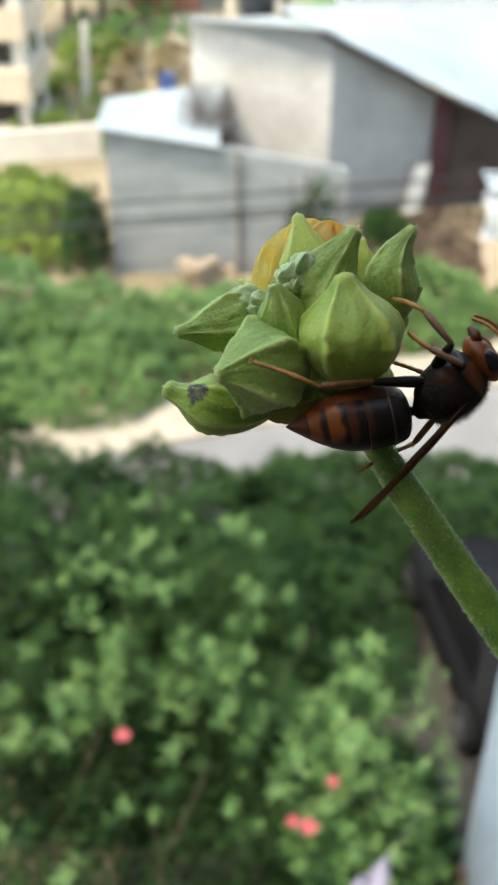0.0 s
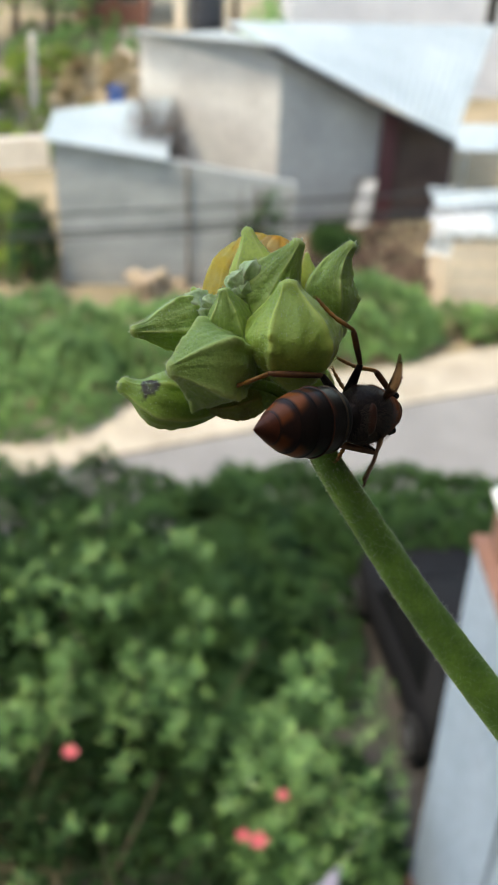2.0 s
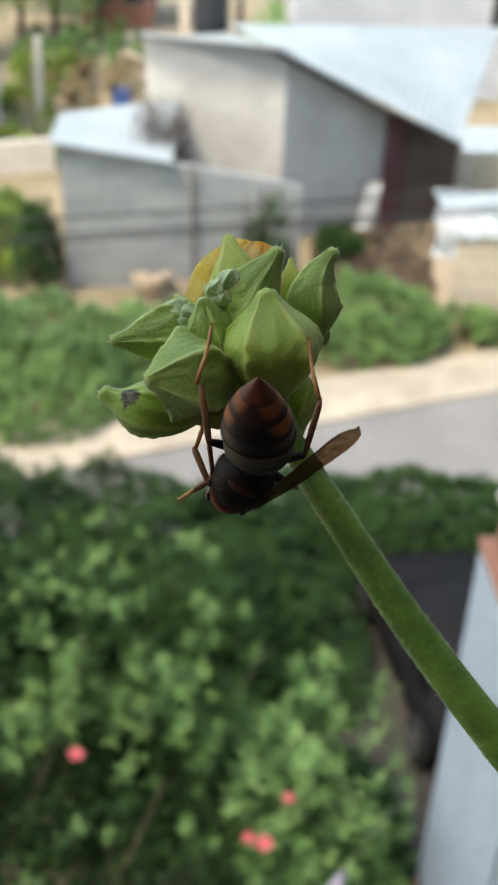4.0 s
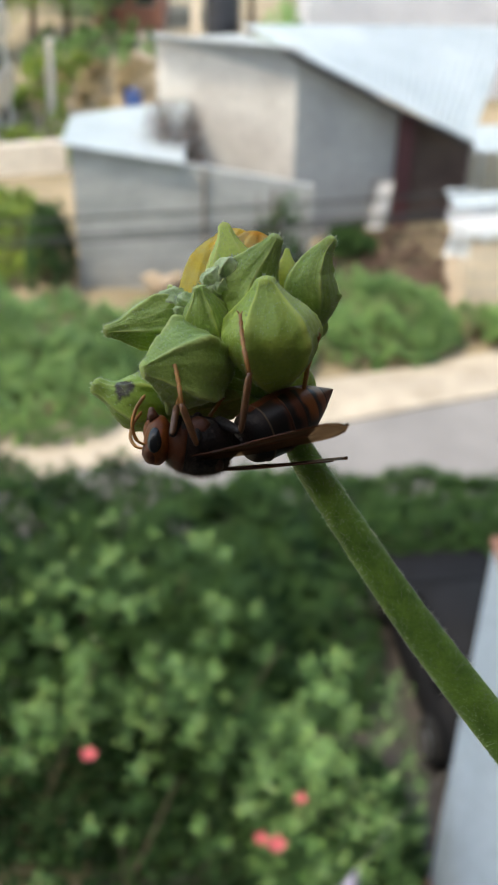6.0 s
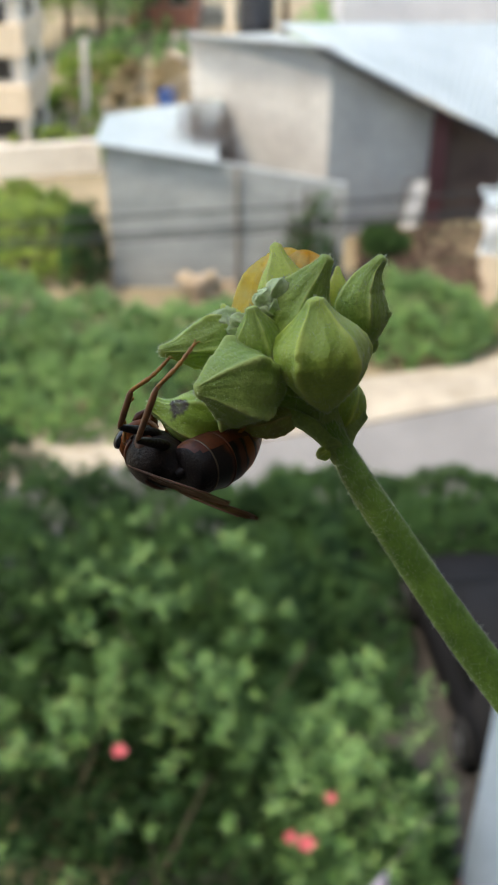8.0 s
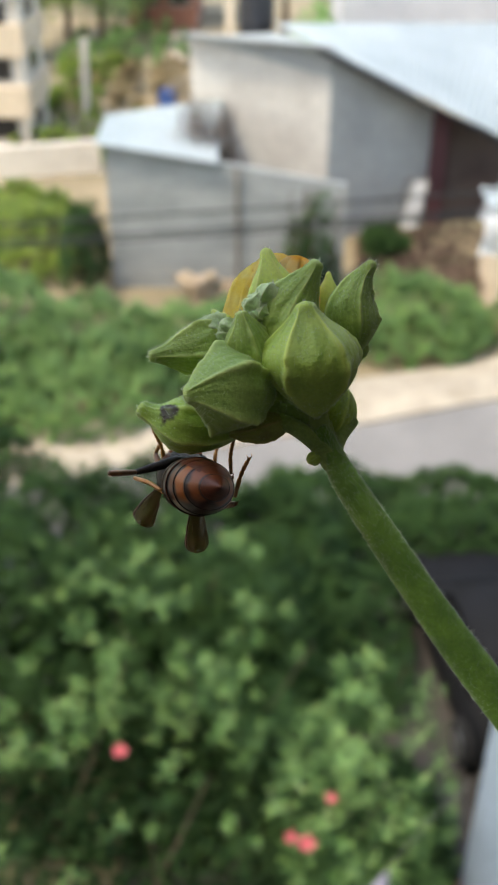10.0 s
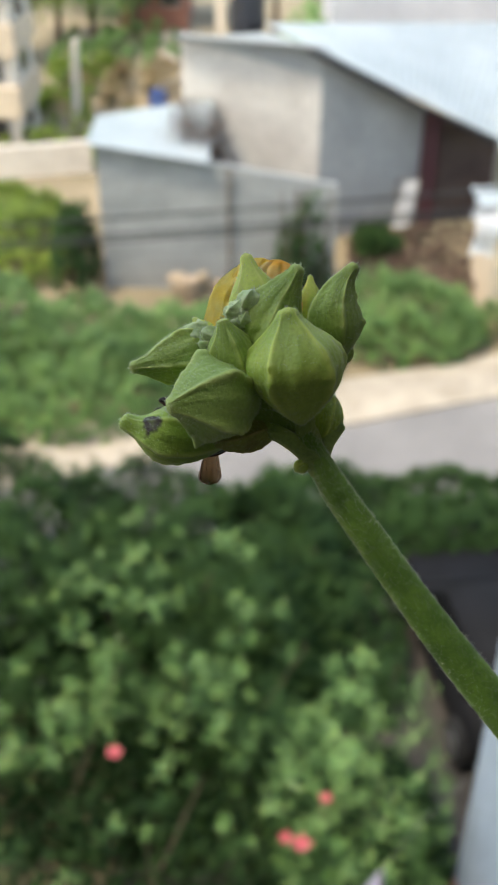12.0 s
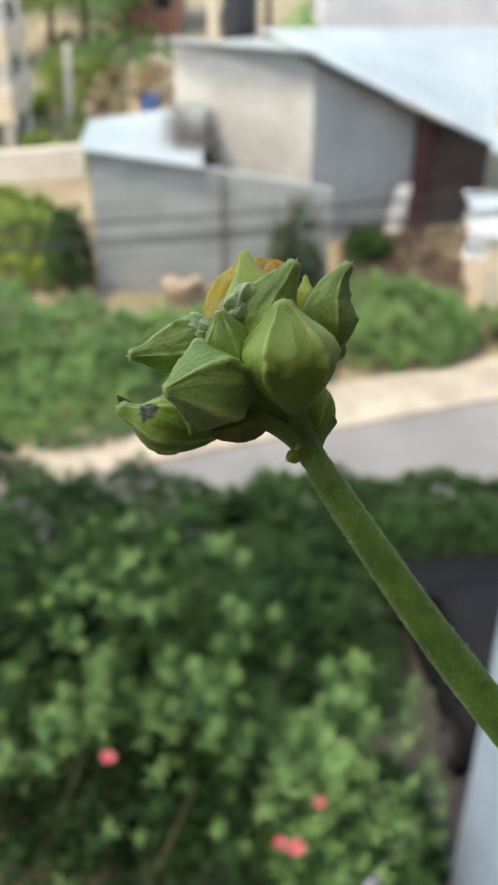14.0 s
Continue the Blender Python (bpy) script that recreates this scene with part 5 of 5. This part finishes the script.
# overhead lines between two poles
for x, y in ((-17.0, 14.9), (17.0, 17.1)):
    bm = bmesh.new()
    tube(bm, [(x, y, -0.3), (x, y, 4), (x, y, 7.6)], [0.14, 0.12, 0.1], 12)
    pole = tagged(part("utility_pole", bm, plank_brown), "weathered timber utility pole with cables", "pole", group="utility poles along the street")
    bm = bmesh.new()
    box(bm, x - 0.05, x + 0.05, y - 0.5, y + 0.5, 6.6, 6.72)
    part("crossarm", bm, plank_brown, pole)
for za, zb, sag in ((3.5, 5.4, 0.3), (3.1, 5.0, 0.3), (3.3, 5.1, 0.36)):
    bm = bmesh.new()
    tube(bm, [(-17 + 34 * i / 20, 14.9 + 2.2 * i / 20, za + (zb - za) * i / 20 - sag * math.sin(math.pi * i / 20)) for i in range(21)], 0.022, 6)
    tagged(part("overhead_cable", bm, cable_black), "black cable sagging along the street", "cable", group="cables along the street")


# parked car under the shrubs' shade
def parked_car(m):
    ob = tagged(empty("car", m), "near-black car parked in the shade", "car")
    b = bmesh.new()
    sections = ((-2.05, 0.35, 0.62, 0.62), (-1.95, 0.25, 0.85, 0.76), (-1.0, 0.2, 0.93, 0.84), (0, 0.2, 0.95, 0.86), (1.2, 0.2, 0.92, 0.85), (1.95, 0.25, 0.8, 0.78), (2.08, 0.38, 0.62, 0.66))
    rings = []
    for y, z0, z1, w in sections:
        prof = ((-w * 0.9, z0), (-w, z0 + 0.15), (-w * 1.02, (z0 + z1) / 2), (-w * 0.95, z1 - 0.05), (-w * 0.85, z1), (w * 0.85, z1), (w * 0.95, z1 - 0.05), (w * 1.02, (z0 + z1) / 2), (w, z0 + 0.15), (w * 0.9, z0))
        rings.append([b.verts.new((x, y, z)) for x, z in prof])
    for r0, r1 in zip(rings, rings[1:]):
        for i in range(10):
            b.faces.new((r0[i], r0[(i + 1) % 10], r1[(i + 1) % 10], r1[i]))
    b.faces.new(rings[0][::-1])
    b.faces.new(rings[-1])
    part("body", b, car_paint, ob, smooth=True)
    b = bmesh.new()
    lo = [b.verts.new(p) for p in ((-0.78, -1.6, 0.9), (0.78, -1.6, 0.9), (0.8, 1.0, 0.92), (-0.8, 1.0, 0.92))]
    hi = [b.verts.new(p) for p in ((-0.58, -1.0, 1.42), (0.58, -1.0, 1.42), (0.6, 0.3, 1.44), (-0.6, 0.3, 1.44))]
    b.faces.new(hi)
    for i in range(4):
        b.faces.new((lo[i], lo[(i + 1) % 4], hi[(i + 1) % 4], hi[i]))
    bmesh.ops.bevel(b, geom=list(b.edges), offset=0.06, segments=3, affect="EDGES")
    part("cabin", b, car_paint, ob, smooth=True)
    for name, q in (("windscreen", ((-0.66, 0.86, 0.99), (0.66, 0.86, 0.99), (0.53, 0.42, 1.37), (-0.53, 0.42, 1.37))), ("rear_window", ((0.64, -1.46, 0.98), (-0.64, -1.46, 0.98), (-0.52, -1.1, 1.35), (0.52, -1.1, 1.35))),
                    ("side_window", ((-0.81, -1.2, 0.97), (-0.81, 0.7, 0.97), (-0.65, 0.25, 1.36), (-0.65, -0.9, 1.36))), ("side_window", ((0.81, 0.7, 0.97), (0.81, -1.2, 0.97), (0.65, -0.9, 1.36), (0.65, 0.25, 1.36)))):
        b = bmesh.new()
        b.faces.new([b.verts.new(p) for p in q])
        bmesh.ops.solidify(b, geom=list(b.faces), thickness=0.02)
        part(name, b, dark_glass, ob)
    for x in (-0.83, 0.83):
        for y in (-1.25, 1.3):
            b = bmesh.new()
            s = 1 if x > 0 else -1
            tube(b, [(x - 0.1 * s, y, 0.31), (x - 0.08 * s, y, 0.31), (x + 0.06 * s, y, 0.31), (x + 0.08 * s, y, 0.31)], [0.27, 0.31, 0.31, 0.27], 20)
            w = part("wheel", b, rubber, ob)
            b = bmesh.new()
            tube(b, [(x + 0.07 * s, y, 0.31), (x + 0.095 * s, y, 0.31)], [0.2, 0.17], 16)
            part("rim", b, steel, w)
    return ob


parked_car(pose(3.15, 9.5, 0.02, 0, 0, 8))


# ---------------------------------------------------------------- plants
def leaf(bm, p, d, up, length, width, slot=0):
    """One folded leaf: a pointed blade of four triangles with a keel."""
    side = d.cross(up)
    side = side.normalized() if side.length > 1e-5 else d.orthogonal().normalized()
    nrm = side.cross(d)
    a = bm.verts.new(p)
    m = bm.verts.new(p + d * length * 0.5 - nrm * width * 0.12)
    l = bm.verts.new(p + d * length * 0.45 + side * width * 0.5 + nrm * width * 0.12)
    r = bm.verts.new(p + d * length * 0.45 - side * width * 0.5 + nrm * width * 0.12)
    t = bm.verts.new(p + d * length - nrm * length * 0.12)
    for f in ((a, m, l), (l, m, t), (a, r, m), (r, t, m)):
        bm.faces.new(f).material_index = slot


def shrub(name, label, cat, x0, x1, y0, y1, h, shoots, size, mat, seed, fill=0.8, per=9, lump=0.35, tilt=0.0, square=2.4, dome=0.55, group="", stems=7, low=0.05, inner_mat=None, z0=0.0, reach=0.5, top_share=0.72, clumps=0, deep=(0.25, 0.78), gap=None, stem=0.05, slim=1.0, spray=0.11, old_mat=None, old=0.0):
    """A shrub: stems from the ground, leafy shoots over an uneven crown with gaps, loose leaves inside."""
    r = random.Random(seed)
    ob = tagged(empty(name, pose(0, 0, z0)), label, cat, group=group)
    cx, cy, rx, ry = (x0 + x1) / 2, (y0 + y1) / 2, (x1 - x0) / 2, (y1 - y0) / 2
    b = bmesh.new()
    for _ in range(stems):
        px, py = cx + r.uniform(-0.5, 0.5) * rx, cy + r.uniform(-0.5, 0.5) * ry
        qx, qy = px + r.uniform(-0.4, 0.4) * rx, py + r.uniform(-0.4, 0.4) * ry
        tube(b, smooth_line([(px, py, -0.1), ((px + qx) / 2 + r.uniform(-0.1, 0.1), (py + qy) / 2, h * 0.4), (qx, qy, h * 0.85)], 4), [stem * (1 - 0.09 * k) for k in range(9)], 6)
    part("branch_work", b, bark, ob, kind="stuff")
    b = bmesh.new()
    def crown(u, v):
        e = 1 - (abs(u) ** square + abs(v) ** square)
        q = Vector((cx + u * rx, cy + v * ry, seed * 2.7))
        return max(0.0, e) ** dome * h * (1 + lump * noise.noise(q * 0.75) + lump * 0.6 * noise.noise(q * 1.9) + lump * 0.35 * noise.noise(q * 4.3))
    hearts = [(r.uniform(-0.95, 0.95), r.uniform(-0.95, 0.95), r.uniform(0.85, 1.18)) for _ in range(clumps)]
    if gap:
        hearts = [q for q in hearts if math.hypot(cx + q[0] * rx - gap[0], cy + q[1] * ry - gap[1]) > gap[2] or r.random() < 0.1]
    for _ in range(shoots):
        u, v = r.uniform(-1, 1), r.uniform(-1, 1)
        lift = 1.0
        if hearts:
            u, v, lift = r.choice(hearts)
            u, v = u + r.gauss(0, spray) / rx, v + r.gauss(0, spray) / ry
        top = crown(u, v) * lift
        if top < 0.2:
            continue
        zz = top * (r.uniform(fill, 1.0) if r.random() < top_share else r.uniform(low, fill))
        c = Vector((cx + u * rx, cy + v * ry, zz))
        axis = Vector((u * 0.5 + r.gauss(0, 0.3), v * 0.5 + r.gauss(0, 0.3) - tilt, 1)).normalized()
        big = size * r.uniform(0.65, 1.25)
        slot = 1 if r.random() < old else 0
        for k in range(per):
            ang = 2.4 * k + r.uniform(-0.3, 0.3)
            o = axis.orthogonal().normalized()
            o = Matrix.Rotation(ang, 3, axis) @ o
            lift = 0.15 + 0.75 * k / per
            d = (o * (1 - lift * 0.6) + axis * lift + Vector((0, 0, -0.15))).normalized()
            leaf(b, c + axis * big * reach * (k / per - 0.5), d, axis, big * r.uniform(0.75, 1.1), big * slim * r.uniform(0.24, 0.38), slot)
    part("foliage", b, [mat, old_mat] if old_mat else mat, ob, kind="stuff")
    # extra leaves whose dark colour stands in for shade in the gaps
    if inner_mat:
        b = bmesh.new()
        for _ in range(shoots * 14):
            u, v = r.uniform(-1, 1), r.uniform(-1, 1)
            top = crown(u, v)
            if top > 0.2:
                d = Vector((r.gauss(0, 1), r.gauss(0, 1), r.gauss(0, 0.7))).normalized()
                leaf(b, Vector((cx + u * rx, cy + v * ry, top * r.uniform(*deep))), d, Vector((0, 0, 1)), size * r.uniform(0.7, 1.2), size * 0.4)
        part("inner_foliage", b, inner_mat, ob, "inner leaves with shade painted into their colour", kind="stuff")
    return ob


def blossom(c, size, seed):
    r = random.Random(seed)
    ob = tagged(empty("pink_blossom"), "pink blossom among the shrub's leaves", "flower", group="pink blossoms on the shrub")
    for k in range(5):
        b = bmesh.new()
        a = 2 * math.pi * k / 5 + r.uniform(-0.1, 0.1)
        o, up = Vector((math.cos(a), math.sin(a), 0.35)).normalized(), Vector((0, 0, 1))
        side = o.cross(up).normalized()
        rows = []
        for j in range(5):
            t = j / 4
            w = size * 0.42 * math.sin(math.pi * (0.12 + 0.75 * t))
            rows.append([b.verts.new(Vector(c) + o * size * t + side * w * s + up * size * (0.22 * t * t - 0.1 * s * s)) for s in (-1, -0.5, 0, 0.5, 1)])
        for r0, r1 in zip(rows, rows[1:]):
            for i in range(4):
                b.faces.new((r0[i], r0[i + 1], r1[i + 1], r1[i]))
        part("petal", b, blossom_pink, ob, smooth=True)
    return ob


SHOOTS = dict(spray=0.17, old_mat=leaf_dark, old=0.55, lump=0.5, fill=0.72, per=10, reach=1.0, slim=0.5, top_share=0.95, inner_mat=leaf_painted_shade, square=2.6, dome=0.45, deep=(0.05, 0.45))
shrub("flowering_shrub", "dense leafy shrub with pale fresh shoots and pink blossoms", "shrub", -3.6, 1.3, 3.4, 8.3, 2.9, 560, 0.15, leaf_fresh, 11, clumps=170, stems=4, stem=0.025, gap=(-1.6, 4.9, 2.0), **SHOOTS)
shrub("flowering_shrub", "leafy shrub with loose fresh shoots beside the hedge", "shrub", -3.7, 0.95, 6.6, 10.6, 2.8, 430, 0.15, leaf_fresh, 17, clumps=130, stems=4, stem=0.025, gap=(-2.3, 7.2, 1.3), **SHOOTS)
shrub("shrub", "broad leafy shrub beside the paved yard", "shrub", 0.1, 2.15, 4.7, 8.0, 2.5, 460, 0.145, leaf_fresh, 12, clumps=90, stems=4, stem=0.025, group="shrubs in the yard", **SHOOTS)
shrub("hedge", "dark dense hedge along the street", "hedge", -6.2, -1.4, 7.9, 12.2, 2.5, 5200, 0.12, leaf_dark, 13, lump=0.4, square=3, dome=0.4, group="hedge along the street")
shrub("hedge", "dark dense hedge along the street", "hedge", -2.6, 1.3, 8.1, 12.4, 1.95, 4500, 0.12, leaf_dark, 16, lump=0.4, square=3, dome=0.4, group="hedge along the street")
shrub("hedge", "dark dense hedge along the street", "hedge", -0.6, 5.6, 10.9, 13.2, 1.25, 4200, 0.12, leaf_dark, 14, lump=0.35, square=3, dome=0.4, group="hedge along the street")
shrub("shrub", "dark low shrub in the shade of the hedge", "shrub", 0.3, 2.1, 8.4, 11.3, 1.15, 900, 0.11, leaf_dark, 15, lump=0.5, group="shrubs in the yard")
for k, (c, s) in enumerate((((0.40, 4.86, 3.0), 0.085), ((0.28, 4.95, 2.95), 0.065), ((-1.17, 5.66, 3.1), 0.075), ((0.62, 5.33, 2.95), 0.06))):
    blossom(c, s, k)

# bank beyond the street
BANK = dict(lump=0.4, per=12, group="shrubs across the street")
shrub("bank_shrub", "green shrub on the bank across the street", "shrub", -5.6, -1.6, 14.9, 19.6, 1.35, 2300, 0.13, leaf_bank, 21, **BANK)
shrub("bank_shrub", "green shrub on the bank across the street", "shrub", -9.0, -3.9, 14.4, 20.9, 1.85, 2900, 0.13, leaf_bank, 22, **BANK)
shrub("bank_shrub", "green shrub on the bank across the street", "shrub", -3.0, 1.8, 16.7, 20.0, 1.1, 2000, 0.13, leaf_bank, 23, **BANK)
shrub("bank_shrub", "green shrub on the bank across the street", "shrub", 1.4, 4.9, 17.9, 20.8, 1.3, 1600, 0.13, leaf_bank, 24, **BANK)
shrub("bank_shrub", "low green shrub on the bank across the street", "shrub", 3.8, 7.8, 18.9, 20.1, 0.9, 900, 0.13, leaf_bank, 25, clumps=60, **BANK)
shrub("yellow_bush", "yellow-green bush beside the outbuilding", "bush", -8.2, -4.25, 21.6, 26.4, 1.45, 1300, 0.2, leaf_yellow, 26)
shrub("dark_bush", "dark bush at the outbuilding's corner", "bush", -4.75, -3.75, 21.0, 23.6, 1.9, 420, 0.16, leaf_dark, 27, lump=0.7)
shrub("dark_bush", "dark bush growing over the outbuilding", "bush", 0.45, 1.75, 20.7, 21.9, 3.2, 330, 0.17, leaf_dark, 28, lump=0.8, fill=0.5)
shrub("dark_bush", "dark bush before the grey wall", "bush", 2.5, 3.8, 23.2, 24.8, 0.95, 420, 0.17, leaf_dark, 29, lump=0.7, fill=0.6)
shrub("weeds", "dry brown weeds before the house", "weeds", 2.2, 7.4, 21.4, 25.6, 0.28, 800, 0.16, creeper_brown, 31, square=5, dome=0.3)
shrub("roof_creeper", "leafless brown creeper at the edge of the sheet roof", "creeper", -2.1, -0.6, 22.4, 24.0, 1.75, 460, 0.14, creeper_brown, 30, fill=0.2, lump=0.9, per=6, reach=2.5, z0=2.65, top_share=0.5, stems=40, stem=0.012)


shrub("scrub", "patchy yellow-green scrub on the far slope", "scrub", -9.5, -4.6, 36.5, 44.0, 0.9, 900, 0.24, leaf_yellow, 33, lump=0.8, clumps=40, group="scrub on the far slope")
shrub("scrub", "patchy green scrub on the far slope", "scrub", -9.0, -3.0, 42.0, 51.0, 1.0, 500, 0.26, leaf_bank, 34, lump=0.8, clumps=30, group="scrub on the far slope")


shrub("scrub", "low yellow-green scrub behind the outbuilding", "scrub", -8.6, -2.4, 30.8, 36.4, 0.55, 700, 0.2, leaf_yellow, 35, lump=0.9, clumps=45, group="scrub on the far slope")
shrub("scrub", "dry tan scrub on the far slope", "scrub", -7.6, -1.8, 37.0, 43.5, 0.8, 800, 0.2, scrub_tan, 36, lump=0.9, clumps=50, group="scrub on the far slope")
shrub("scrub", "green bushes beyond the sheet roof", "scrub", 0.5, 3.2, 36.0, 39.5, 2.9, 500, 0.24, leaf_fresh, 37, lump=0.6, group="scrub on the far slope")


# trees on the far slope
def tree(x, y, h, r, seed, mat, label):
    rr = random.Random(seed)
    ob = tagged(empty("tree"), label, "tree", group="trees on the far slope")
    b = bmesh.new()
    tube(b, smooth_line([(x, y, -0.2), (x + 0.1, y, h * 0.3), (x - 0.1, y + 0.1, h * 0.6), (x, y, h * 0.85)], 4), [0.2 * (1 - 0.06 * k) for k in range(13)], 8)
    for _ in range(6):
        a = rr.uniform(0, 6.28)
        z = h * rr.uniform(0.35, 0.6)
        tube(b, smooth_line([(x, y, z), (x + math.cos(a) * r * 0.4, y + math.sin(a) * r * 0.4, z + h * 0.12), (x + math.cos(a) * r * 0.8, y + math.sin(a) * r * 0.8, z + h * 0.2)], 3), [0.08 * (1 - 0.12 * k) for k in range(7)], 6)
    part("trunk", b, bark, ob)
    b = bmesh.new()
    clumps = [(Vector((rr.gauss(0, 1), rr.gauss(0, 1), rr.gauss(0, 0.8))).normalized() * rr.uniform(0.3, 1.0)) for _ in range(26)]
    for c in clumps:
        cc = Vector((x + c.x * r, y + c.y * r, h * 0.68 + c.z * h * 0.3))
        for _ in range(60):
            p = cc + Vector((rr.gauss(0, 1), rr.gauss(0, 1), rr.gauss(0, 0.8))) * r * 0.2
            d = Vector((rr.gauss(0, 1), rr.gauss(0, 1), rr.gauss(-0.2, 0.7))).normalized()
            leaf(b, p, d, Vector((0, 0, 1)), 0.32, 0.17)
    part("crown", b, mat, ob, kind="stuff")
    return ob


for k, (x, y, h, r) in enumerate(((-10.2, 46.0, 4.4, 2.4), (-7.4, 48.0, 4.2, 2.2), (-12.5, 43.0, 4.6, 2.3), (-8.6, 56.0, 5.0, 2.6), (0.9, 50.0, 5.2, 1.6), (-9.3, 50.0, 4.6, 2.4), (-5.9, 52.0, 4.0, 2.0))):
    tree(x, y, h, r, 50 + k, leaf_bank if k % 3 else leaf_yellow, "leafy green tree on the far slope")


def motions():
    walk(plant, [(t, SWAY[t]) for t in sorted(SWAY)])
    key_hornet()


motions()
